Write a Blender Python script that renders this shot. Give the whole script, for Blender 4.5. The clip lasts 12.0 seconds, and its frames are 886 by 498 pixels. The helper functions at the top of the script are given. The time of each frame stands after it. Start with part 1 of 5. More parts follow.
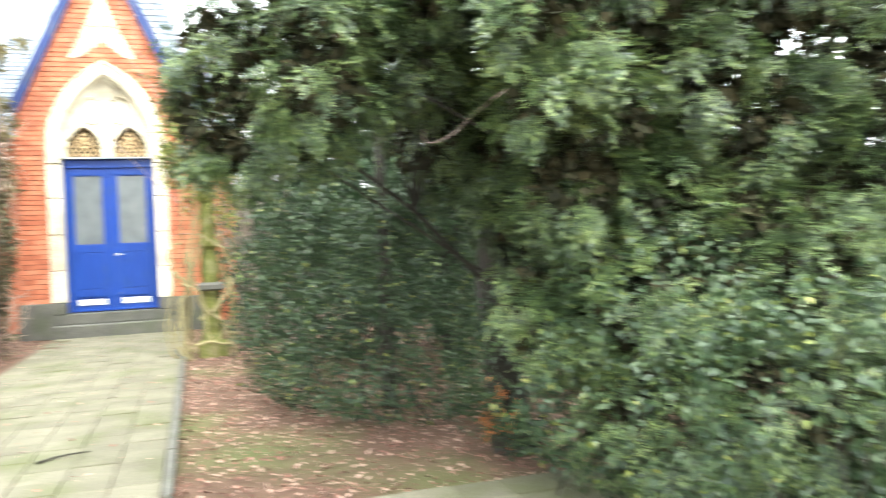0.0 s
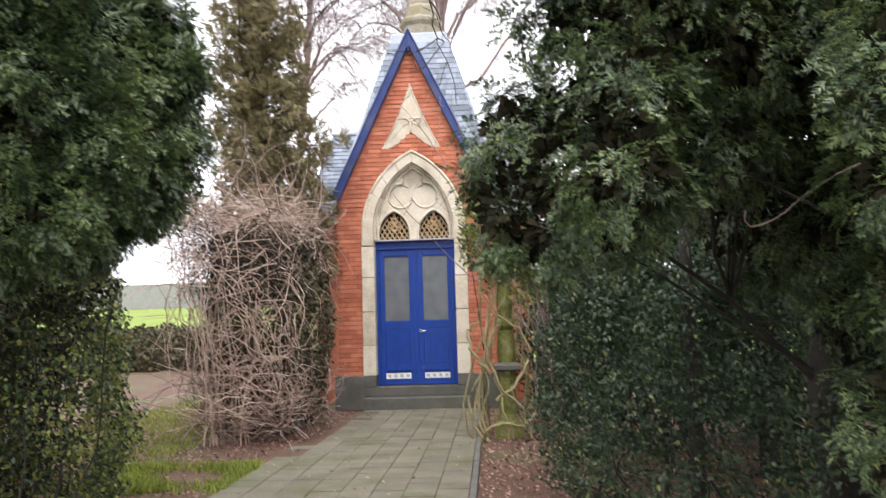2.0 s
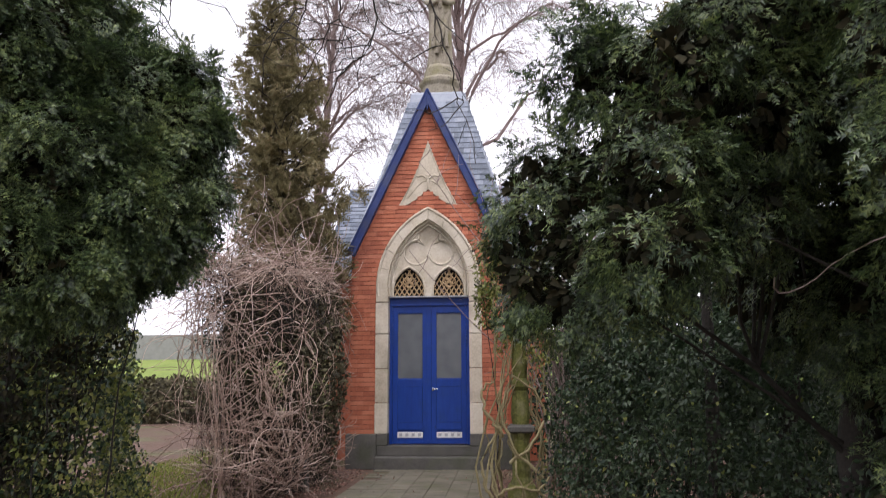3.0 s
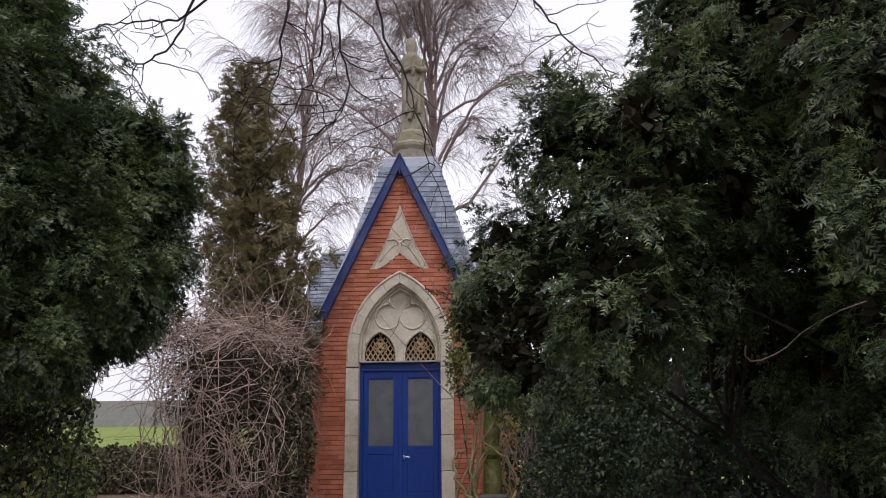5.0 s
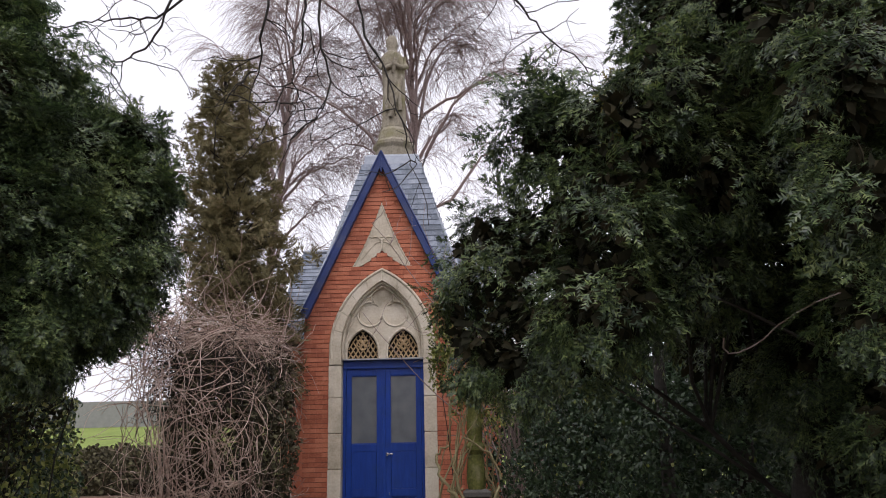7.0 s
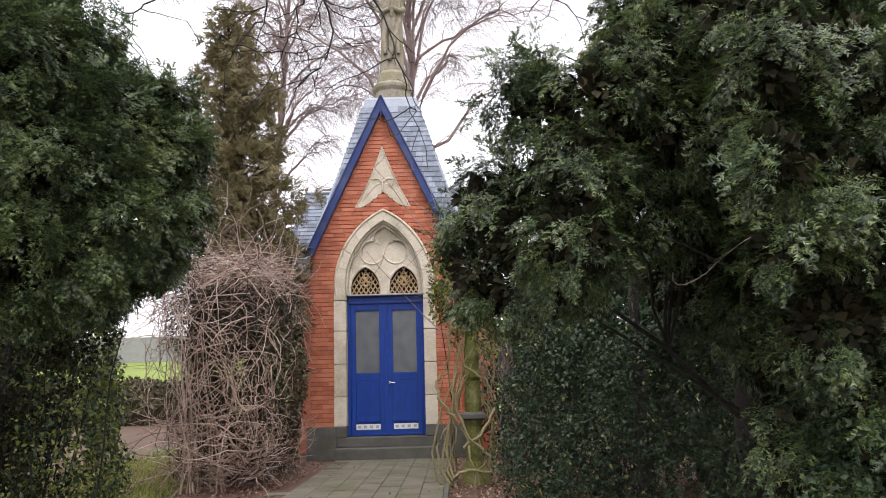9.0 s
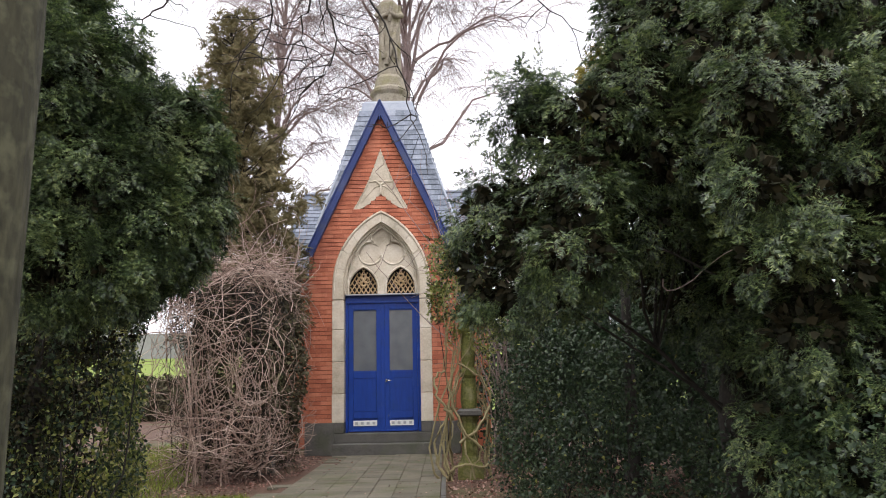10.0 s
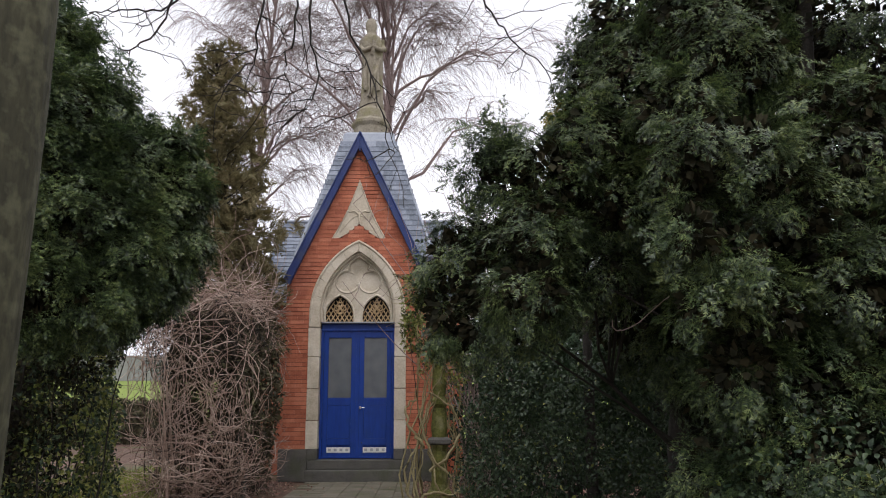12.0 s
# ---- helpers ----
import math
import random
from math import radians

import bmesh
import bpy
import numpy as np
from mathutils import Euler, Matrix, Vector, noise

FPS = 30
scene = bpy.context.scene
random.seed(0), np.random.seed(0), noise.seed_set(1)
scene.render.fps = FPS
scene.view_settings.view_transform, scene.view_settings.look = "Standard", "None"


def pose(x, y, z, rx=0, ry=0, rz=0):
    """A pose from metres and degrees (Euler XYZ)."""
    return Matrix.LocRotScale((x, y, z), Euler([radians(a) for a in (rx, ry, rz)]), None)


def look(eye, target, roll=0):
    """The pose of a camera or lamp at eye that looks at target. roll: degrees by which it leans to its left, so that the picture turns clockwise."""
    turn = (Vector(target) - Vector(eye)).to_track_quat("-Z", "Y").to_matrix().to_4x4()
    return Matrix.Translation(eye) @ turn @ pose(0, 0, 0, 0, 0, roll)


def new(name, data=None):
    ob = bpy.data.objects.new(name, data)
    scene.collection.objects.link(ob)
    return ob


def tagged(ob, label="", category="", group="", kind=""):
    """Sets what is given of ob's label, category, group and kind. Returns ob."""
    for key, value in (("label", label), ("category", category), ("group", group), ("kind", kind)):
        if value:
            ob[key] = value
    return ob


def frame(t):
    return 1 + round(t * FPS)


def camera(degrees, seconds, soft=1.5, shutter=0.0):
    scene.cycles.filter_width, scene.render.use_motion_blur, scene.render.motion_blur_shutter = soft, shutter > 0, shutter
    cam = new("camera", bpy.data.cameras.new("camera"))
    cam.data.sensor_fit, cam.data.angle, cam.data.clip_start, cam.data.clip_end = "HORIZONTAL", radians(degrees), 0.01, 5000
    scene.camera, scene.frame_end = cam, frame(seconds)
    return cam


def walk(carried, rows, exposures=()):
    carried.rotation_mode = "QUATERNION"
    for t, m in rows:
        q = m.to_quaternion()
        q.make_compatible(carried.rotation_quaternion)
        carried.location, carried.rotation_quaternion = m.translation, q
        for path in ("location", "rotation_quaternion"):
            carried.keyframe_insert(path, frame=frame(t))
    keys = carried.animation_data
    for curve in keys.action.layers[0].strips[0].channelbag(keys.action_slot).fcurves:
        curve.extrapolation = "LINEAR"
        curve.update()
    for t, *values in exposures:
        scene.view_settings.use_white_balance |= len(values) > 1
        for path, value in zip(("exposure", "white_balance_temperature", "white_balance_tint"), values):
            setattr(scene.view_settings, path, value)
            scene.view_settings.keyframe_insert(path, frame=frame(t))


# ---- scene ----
cam = camera(57.6, 12.0, soft=1.0, shutter=0.5)
PATH = [
    (0, (1.286, -13.991, 1.268), (1.874, -12.079, 1.247), -2.5),
    (0.5, (1.247, -13.844, 1.295), (1.398, -11.849, 1.309), -2.2),
    (0.8, (1.27, -13.84, 1.298), (1.267, -11.841, 1.316), -1.8),
    (1, (1.271, -13.741, 1.302), (1.229, -11.741, 1.327), -1.6),
    (1.5, (1.304, -13.679, 1.357), (1.259, -11.68, 1.419), -1.9),
    (2, (1.284, -13.694, 1.367), (1.17, -11.706, 1.554), -1.7),
    (2.5, (1.263, -13.66, 1.378), (1.087, -11.683, 1.62), -1.1),
    (3, (1.241, -13.657, 1.383), (1.099, -11.689, 1.71), -0.3),
    (5, (1.263, -13.595, 1.409), (1.19, -11.655, 1.889), -0.6),
    (5.5, (1.261, -13.606, 1.404), (1.215, -11.666, 1.888), -0.9),
    (6, (1.263, -13.595, 1.41), (1.227, -11.654, 1.888), -0.9),
    (6.5, (1.263, -13.599, 1.407), (1.218, -11.658, 1.887), -0.9),
    (7, (1.26, -13.622, 1.397), (1.232, -11.679, 1.87), -1.3),
    (7.5, (1.237, -13.738, 1.341), (1.208, -11.782, 1.76), -1.6),
    (9.3, (1.254, -14.447, 1.288), (1.233, -12.473, 1.606), -1.6),
    (9.5, (1.198, -14.527, 1.279), (1.182, -12.553, 1.6), -1.6),
    (10, (1.142, -14.712, 1.282), (1.142, -12.737, 1.6), -1.2),
    (10.5, (1.195, -14.866, 1.286), (1.212, -12.892, 1.604), -0.5),
    (11, (1.245, -14.991, 1.292), (1.273, -13.024, 1.655), 0.0),
    (11.5, (1.232, -15.031, 1.304), (1.271, -13.07, 1.692), -0.0),
    (12, (1.23, -15.03, 1.304), (1.278, -13.067, 1.686), -0.2),
]
EXPOSURES = [(0.0, 2.9, 6500, 0), (0.5, 2.1, 6500, 8), (1.0, 1.65, 6500, 12), (1.5, 1.88, 6450, 12), (2.0, 1.42, 6400, 14), (2.5, 1.17, 6400, 16), (3.0, 0.72, 6300, 20),
             (5.0, 0.12, 6250, 20), (6.5, 0.12, 6300, 20), (7.5, 0.45, 6350, 18), (9.5, 1.0, 6400, 16), (10.5, 0.60, 6400, 16), (12.0, 0.28, 6350, 16)]
walk(cam, [(t, look(eye, target, roll)) for t, eye, target, roll in PATH], EXPOSURES)

# ---- world and light: a bright overcast winter sky ----
world = bpy.data.worlds.new("world")
scene.world = world
world.use_nodes = True
wn = world.node_tree.nodes
wl = world.node_tree.links
sky = wn.new("ShaderNodeTexSky")
sky.sky_type, sky.sun_disc = "NISHITA", False
sky.sun_elevation, sky.sun_rotation = radians(62), radians(180)
sky.dust_density, sky.ozone_density = 5.0, 1.0
grey = wn.new("ShaderNodeHueSaturation")
grey.inputs["Saturation"].default_value = 0.12
wl.new(sky.outputs["Color"], grey.inputs["Color"])
cloud = wn.new("ShaderNodeMix")
cloud.data_type = "RGBA"
cloud.inputs[0].default_value = 0.72
cloud.inputs[7].default_value = (7.3, 7.45, 7.7, 1)
wl.new(grey.outputs["Color"], cloud.inputs[6])
wl.new(cloud.outputs[2], wn["Background"].inputs["Color"])
wn["Background"].inputs["Strength"].default_value = 0.15
sun_data = bpy.data.lights.new("sun", "SUN")
sun_data.energy, sun_data.angle, sun_data.color = 0.7, radians(40), (1.0, 0.97, 0.92)
sun = new("sun", sun_data)
sun.matrix_world = look((3, -20, 36), (0, -4, 0))


# ---- materials ----
def material(name, ramp, scale=6.0, fine=60.0, rough=0.8, bump=0.3, bump_scale=80.0, metal=0.0, island=0.0, obj=0.0, spec=0.4, stretch=(1, 1, 1), stain=None, stain_scale=1.5, stain_amount=0.5, leaf=0.0):
    """A procedural surface: a colour ramp over two scales of noise, optional stains, bump."""
    m = bpy.data.materials.new(name)
    m.use_nodes = True
    n, l = m.node_tree.nodes, m.node_tree.links
    b = n["Principled BSDF"]
    b.inputs["Roughness"].default_value, b.inputs["Metallic"].default_value = rough, metal
    b.inputs["Specular IOR Level"].default_value = spec
    geo = n.new("ShaderNodeNewGeometry")
    mp = n.new("ShaderNodeMapping")
    mp.inputs["Scale"].default_value = stretch
    l.new(geo.outputs["Position"], mp.inputs["Vector"])
    a, c = n.new("ShaderNodeTexNoise"), n.new("ShaderNodeTexNoise")
    a.inputs["Scale"].default_value, c.inputs["Scale"].default_value = scale, fine
    a.inputs["Detail"].default_value, c.inputs["Detail"].default_value = 4, 3
    l.new(mp.outputs[0], a.inputs["Vector"])
    l.new(mp.outputs[0], c.inputs["Vector"])
    mix = n.new("ShaderNodeMath")
    mix.operation = "ADD"
    l.new(a.outputs["Fac"], mix.inputs[0])
    l.new(c.outputs["Fac"], mix.inputs[1])
    half = n.new("ShaderNodeMath")
    half.operation = "MULTIPLY"
    half.inputs[1].default_value = 0.5
    l.new(mix.outputs[0], half.inputs[0])
    value = half.outputs[0]
    for amount, socket in ((island, geo.outputs["Random Per Island"]), (obj, None)):
        if amount:
            if socket is None:
                socket = n.new("ShaderNodeObjectInfo").outputs["Random"]
            k = n.new("ShaderNodeMath")
            k.operation = "MULTIPLY_ADD"
            k.inputs[1].default_value = amount
            l.new(socket, k.inputs[0])
            l.new(value, k.inputs[2])
            s = n.new("ShaderNodeMath")
            s.operation = "SUBTRACT"
            s.inputs[1].default_value = amount / 2
            l.new(k.outputs[0], s.inputs[0])
            value = s.outputs[0]
    r = n.new("ShaderNodeValToRGB")
    e = r.color_ramp.elements
    lo, hi = 0.28, 0.72
    for i, col in enumerate(ramp):
        p = lo + (hi - lo) * i / max(1, len(ramp) - 1)
        el = e[i] if i < 2 else e.new(p)
        el.position = p
        el.color = (*col, 1)
    l.new(value, r.inputs[0])
    colour = r.outputs[0]
    if stain:
        t = n.new("ShaderNodeTexNoise")
        t.inputs["Scale"].default_value, t.inputs["Detail"].default_value = stain_scale, 6
        l.new(geo.outputs["Position"], t.inputs["Vector"])
        rr = n.new("ShaderNodeValToRGB")
        rr.color_ramp.elements[0].position, rr.color_ramp.elements[1].position = 0.5, 0.68
        rr.color_ramp.elements[0].color, rr.color_ramp.elements[1].color = (0, 0, 0, 1), (stain_amount,) * 3 + (1,)
        l.new(t.outputs["Fac"], rr.inputs[0])
        mx = n.new("ShaderNodeMix")
        mx.data_type = "RGBA"
        l.new(rr.outputs[0], mx.inputs[0])
        l.new(colour, mx.inputs[6])
        mx.inputs[7].default_value = (*stain, 1)
        colour = mx.outputs[2]
    l.new(colour, b.inputs["Base Color"])
    if leaf:
        tr, ms = n.new("ShaderNodeBsdfTranslucent"), n.new("ShaderNodeMixShader")
        ms.inputs[0].default_value = leaf
        l.new(colour, tr.inputs["Color"])
        l.new(b.outputs[0], ms.inputs[1])
        l.new(tr.outputs[0], ms.inputs[2])
        l.new(ms.outputs[0], n["Material Output"].inputs["Surface"])
    if bump:
        t = n.new("ShaderNodeTexNoise")
        t.inputs["Scale"].default_value, t.inputs["Detail"].default_value = bump_scale, 4
        l.new(mp.outputs[0], t.inputs["Vector"])
        bp = n.new("ShaderNodeBump")
        bp.inputs["Strength"].default_value, bp.inputs["Distance"].default_value = bump, 0.01
        l.new(t.outputs["Fac"], bp.inputs["Height"])
        l.new(bp.outputs[0], b.inputs["Normal"])
    return m


BRICK = material("brick", [(0.31, 0.092, 0.050), (0.47, 0.150, 0.080), (0.57, 0.215, 0.125)], 3, 40, 0.85, 0.4, 120, obj=0.28, stain=(0.24, 0.085, 0.06), stain_scale=1.2, stain_amount=0.4)
BRICK_BODY = material("brick_joined", [(0.31, 0.092, 0.050), (0.47, 0.150, 0.080), (0.57, 0.215, 0.125)], 3, 40, 0.85, 0.4, 120, island=0.28, stain=(0.24, 0.085, 0.06), stain_scale=1.2, stain_amount=0.4)
MORTAR = material("mortar", [(0.15, 0.05, 0.032), (0.23, 0.085, 0.055)], 5, 60, 0.95, 0.4, 150)
STONE = material("cream_stone", [(0.42, 0.355, 0.26), (0.58, 0.51, 0.395), (0.68, 0.625, 0.52)], 3, 30, 0.85, 0.35, 60, obj=0.15, stain=(0.24, 0.2, 0.13), stain_scale=2.2, stain_amount=0.55)
TRACERY = material("tan_tracery_stone", [(0.26, 0.17, 0.09), (0.48, 0.34, 0.19), (0.58, 0.44, 0.26)], 8, 50, 0.85, 0.4, 90)
DARK_STONE = material("dark_plinth_stone", [(0.055, 0.05, 0.045), (0.10, 0.095, 0.085), (0.14, 0.13, 0.11)], 4, 60, 0.85, 0.35, 90, stain=(0.07, 0.08, 0.04), stain_scale=2.5, stain_amount=0.5)
MOSSY = material("mossy_stone", [(0.055, 0.058, 0.018), (0.13, 0.135, 0.032), (0.23, 0.22, 0.07)], 7, 40, 0.9, 0.6, 60, stain=(0.30, 0.26, 0.17), stain_scale=5, stain_amount=0.5)
WEATHERED = material("weathered_statue_stone", [(0.13, 0.115, 0.08), (0.27, 0.24, 0.18), (0.40, 0.36, 0.28)], 4, 30, 0.9, 0.5, 50, stain=(0.16, 0.15, 0.04), stain_scale=2.2, stain_amount=0.55)
BLUE = material("blue_gloss_paint", [(0.004, 0.030, 0.19), (0.006, 0.040, 0.25), (0.010, 0.055, 0.31)], 3, 25, 0.42, 0.12, 30, stretch=(1, 1, 0.15), spec=0.35, stain=(0.012, 0.04, 0.13), stain_scale=4, stain_amount=0.3)
BARGE = material("dark_blue_painted_board", [(0.012, 0.024, 0.09), (0.02, 0.04, 0.15), (0.035, 0.055, 0.19)], 4, 40, 0.6, 0.2, 40, stain=(0.08, 0.09, 0.12), stain_scale=3, stain_amount=0.4)
SLATE = material("blue_grey_slate", [(0.09, 0.11, 0.14), (0.17, 0.20, 0.25), (0.26, 0.29, 0.34)], 5, 30, 0.55, 0.3, 60, obj=0.45, spec=0.5)
SLATE_BODY = material("slate_joined", [(0.09, 0.11, 0.14), (0.17, 0.20, 0.25), (0.26, 0.29, 0.34)], 5, 30, 0.55, 0.3, 60, island=0.45, spec=0.5)
LEAD = material("lead_sheet", [(0.28, 0.31, 0.36), (0.40, 0.43, 0.48)], 3, 30, 0.5, 0.2, 30, metal=0.3)
WHITE = material("white_plate_paint", [(0.66, 0.66, 0.64), (0.80, 0.80, 0.79)], 10, 60, 0.6, 0.1)
GREY_INK = material("grey_cell", [(0.30, 0.31, 0.33), (0.45, 0.46, 0.48)], 10, 60, 0.7, 0.1)
METAL = material("worn_chrome", [(0.6, 0.6, 0.6), (0.75, 0.75, 0.74)], 10, 80, 0.25, 0.05, metal=0.9)
FROST = material("frosted_glass", [(0.075, 0.085, 0.09), (0.12, 0.13, 0.135), (0.16, 0.165, 0.165)], 1.2, 5, 0.3, 0.05, 40, spec=0.6)
# near black in place of the shade behind the lancets
HOLLOW_SHADE = material("painted_hollow_shade", [(0.01, 0.009, 0.008), (0.03, 0.026, 0.02)], 10, 60, 0.9, 0.2)
SLAB = material("grey_green_concrete_slab", [(0.078, 0.070, 0.048), (0.130, 0.118, 0.084), (0.190, 0.172, 0.128)], 2.5, 60, 0.9, 0.3, 150, obj=0.13, stain=(0.075, 0.082, 0.030), stain_scale=1.6, stain_amount=0.75)
SLAB_BODY = material("slab_joined", [(0.078, 0.070, 0.048), (0.130, 0.118, 0.084), (0.190, 0.172, 0.128)], 2.5, 60, 0.9, 0.3, 150, island=0.13, stain=(0.075, 0.082, 0.030), stain_scale=1.6, stain_amount=0.75)
SOIL = material("leaf_strewn_soil", [(0.045, 0.028, 0.017), (0.10, 0.056, 0.036), (0.15, 0.086, 0.062)], 2.5, 45, 0.95, 0.8, 60, stain=(0.08, 0.11, 0.03), stain_scale=0.5, stain_amount=0.8)
LITTER = material("fallen_leaves", [(0.08, 0.034, 0.024), (0.175, 0.076, 0.056), (0.26, 0.125, 0.095), (0.38, 0.25, 0.20)], 4, 60, 0.85, 0.2, 80, island=0.75)
GRASS = material("grass", [(0.10, 0.13, 0.02), (0.20, 0.25, 0.04), (0.32, 0.36, 0.08)], 1.5, 30, 0.8, 0.4, 40, island=0.4, leaf=0.3)
FIELD = material("field_grass", [(0.11, 0.15, 0.028), (0.17, 0.225, 0.042), (0.23, 0.275, 0.065)], 0.6, 8, 0.9, 0.5, 6)
CONCRETE = material("grey_concrete_wall", [(0.20, 0.20, 0.19), (0.30, 0.30, 0.28)], 0.3, 4, 0.9, 0.2, 10)
YEW = material("yew_needles", [(0.012, 0.024, 0.011), (0.036, 0.062, 0.024), (0.088, 0.130, 0.046), (0.20, 0.245, 0.083)], 3.0, 14, 0.40, 0, spec=0.5, island=0.38, leaf=0.22)
YEW_DARK = material("dark_yew_needles", [(0.024, 0.052, 0.026), (0.052, 0.098, 0.04), (0.10, 0.15, 0.06)], 2.5, 15, 0.45, 0, spec=0.5, leaf=0.3)
YEW_YELLOW = material("yellow_conifer_needles", [(0.10, 0.09, 0.015), (0.20, 0.17, 0.025), (0.30, 0.26, 0.05)], 4, 30, 0.6, 0, leaf=0.2)
CONIFER = material("brownish_conifer_sprays", [(0.070, 0.066, 0.028), (0.175, 0.150, 0.070), (0.33, 0.26, 0.15)], 1.6, 18, 0.7, 0, spec=0.3, leaf=0.3)
# needles darkened to near black to stand for the shade inside the yews
YEW_SHADE = material("shaded_inner_needles", [(0.010, 0.010, 0.006), (0.026, 0.026, 0.014), (0.050, 0.042, 0.022)], 4, 30, 0.9, 0, island=0.4, spec=0.15)
IVY = material("dark_ivy_leaves", [(0.011, 0.025, 0.011), (0.024, 0.046, 0.018), (0.060, 0.090, 0.040)], 3, 20, 0.45, 0, island=0.5, spec=0.4, leaf=0.2)
IVY_LIGHT = material("yellow_green_ivy_leaves", [(0.075, 0.105, 0.025), (0.17, 0.20, 0.045), (0.32, 0.32, 0.10)], 3, 20, 0.4, 0, island=0.5, spec=0.45, leaf=0.3)
TWIG = material("bleached_dead_twigs", [(0.20, 0.13, 0.10), (0.38, 0.265, 0.21), (0.56, 0.44, 0.36)], 3, 40, 0.85, 0, island=0.55)
VINE = material("mossy_vine_bark", [(0.14, 0.12, 0.06), (0.24, 0.20, 0.10), (0.34, 0.30, 0.17)], 5, 50, 0.85, 0.3, 80)
BARK = material("lichen_bark", [(0.018, 0.018, 0.010), (0.046, 0.044, 0.024), (0.090, 0.086, 0.05)], 6, 50, 0.9, 1.0, 35, stretch=(1, 1, 0.3), stain=(0.13, 0.13, 0.075), stain_scale=16, stain_amount=0.55)
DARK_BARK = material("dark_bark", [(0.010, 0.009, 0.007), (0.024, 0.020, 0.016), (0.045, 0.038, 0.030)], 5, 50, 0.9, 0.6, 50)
BIRCH = material("birch_twigs", [(0.15, 0.108, 0.10), (0.25, 0.185, 0.17), (0.36, 0.285, 0.265)], 2, 30, 0.85, 0)
DEAD = material("orange_dead_frond", [(0.28, 0.09, 0.03), (0.45, 0.16, 0.06), (0.55, 0.24, 0.1)], 6, 50, 0.8, 0)
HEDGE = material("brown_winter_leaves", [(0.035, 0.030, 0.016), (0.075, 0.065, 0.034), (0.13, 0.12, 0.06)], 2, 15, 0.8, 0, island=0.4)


# ---- builders ----
def mesh_of(name, verts, faces):
    me = bpy.data.meshes.new(name)
    me.from_pydata([tuple(v) for v in verts], [], faces)
    me.update()
    return me


def tri_mesh(name, verts, tris):
    """A mesh from an array of points and an array of triangles."""
    me = bpy.data.meshes.new(name)
    verts, tris = np.asarray(verts, np.float32), np.asarray(tris, np.int32)
    me.vertices.add(len(verts))
    me.vertices.foreach_set("co", verts.ravel())
    me.loops.add(len(tris) * 3)
    me.loops.foreach_set("vertex_index", tris.ravel())
    me.polygons.add(len(tris))
    me.polygons.foreach_set("loop_start", np.arange(0, len(tris) * 3, 3, dtype=np.int32))
    me.update(calc_edges=True)
    return me


def part(name, data, mat, parent, label=""):
    """One mesh object under a thing or a part."""
    if isinstance(data, bmesh.types.BMesh):
        me = bpy.data.meshes.new(name)
        data.to_mesh(me)
        data.free()
        data = me
    if mat and not data.materials:
        data.materials.append(mat)
    ob = new(name, data)
    ob.parent = parent
    if label:
        tagged(ob, label)
    return ob


def thing(name, label, category, group="", kind="", at=(0, 0, 0)):
    ob = tagged(new(name), label, category, group, kind)
    ob.location = at
    return ob


def solid(name, data, mat, label, category="", kind="", smooth=False, group=""):
    """A thing that is one mesh."""
    ob = part(name, data, mat, None)
    return tagged(ob, label, category, group, kind)


def add_box(bm, x0, x1, y0, y1, z0, z1, bevel=0.0):
    vs = [bm.verts.new((x, y, z)) for x in (x0, x1) for y in (y0, y1) for z in (z0, z1)]
    fs = [bm.faces.new([vs[i] for i in q]) for q in ((0, 1, 3, 2), (4, 6, 7, 5), (0, 4, 5, 1), (2, 3, 7, 6), (0, 2, 6, 4), (1, 5, 7, 3))]
    if bevel:
        bmesh.ops.bevel(bm, geom=list({e for f in fs for e in f.edges}), offset=bevel, segments=2, affect="EDGES", profile=0.6)


def box(x0, x1, y0, y1, z0, z1, bevel=0.006):
    bm = bmesh.new()
    add_box(bm, x0, x1, y0, y1, z0, z1, bevel)
    return bm


def prism(poly, y0, y1, bevel=0.0):
    """A plate with the outline poly (x, z), from y0 (front) to y1."""
    bm = bmesh.new()
    a = [bm.verts.new((x, y0, z)) for x, z in poly]
    c = [bm.verts.new((x, y1, z)) for x, z in poly]
    front = bm.faces.new(a)
    back = bm.faces.new(c[::-1])
    for i in range(len(a)):
        j = (i + 1) % len(a)
        bm.faces.new((a[j], a[i], c[i], c[j]))
    bmesh.ops.recalc_face_normals(bm, faces=bm.faces)
    if bevel:
        bmesh.ops.bevel(bm, geom=list(front.edges), offset=bevel, segments=2, affect="EDGES", profile=0.6)
    bmesh.ops.triangulate(bm, faces=[f for f in bm.faces if len(f.verts) > 4], ngon_method="EAR_CLIP")
    return bm


def pierced(outer, holes, y0, y1):
    """A plate with holes right through it."""
    bm = bmesh.new()
    loops = []
    for poly in (outer, *holes):
        vs = [bm.verts.new((x, y0, z)) for x, z in poly]
        loops.append(vs)
        for i in range(len(vs)):
            bm.edges.new((vs[i], vs[(i + 1) % len(vs)]))
    bmesh.ops.triangle_fill(bm, edges=list(bm.edges), use_beauty=True)
    faces = list(bm.faces)
    back = {v: bm.verts.new((v.co.x, y1, v.co.z)) for vs in loops for v in vs}
    for f in faces:
        bm.faces.new([back[v] for v in reversed(f.verts)])
    for vs in loops:
        for i in range(len(vs)):
            p, q = vs[i], vs[(i + 1) % len(vs)]
            bm.faces.new((q, p, back[p], back[q]))
    bmesh.ops.recalc_face_normals(bm, faces=bm.faces)
    return bm


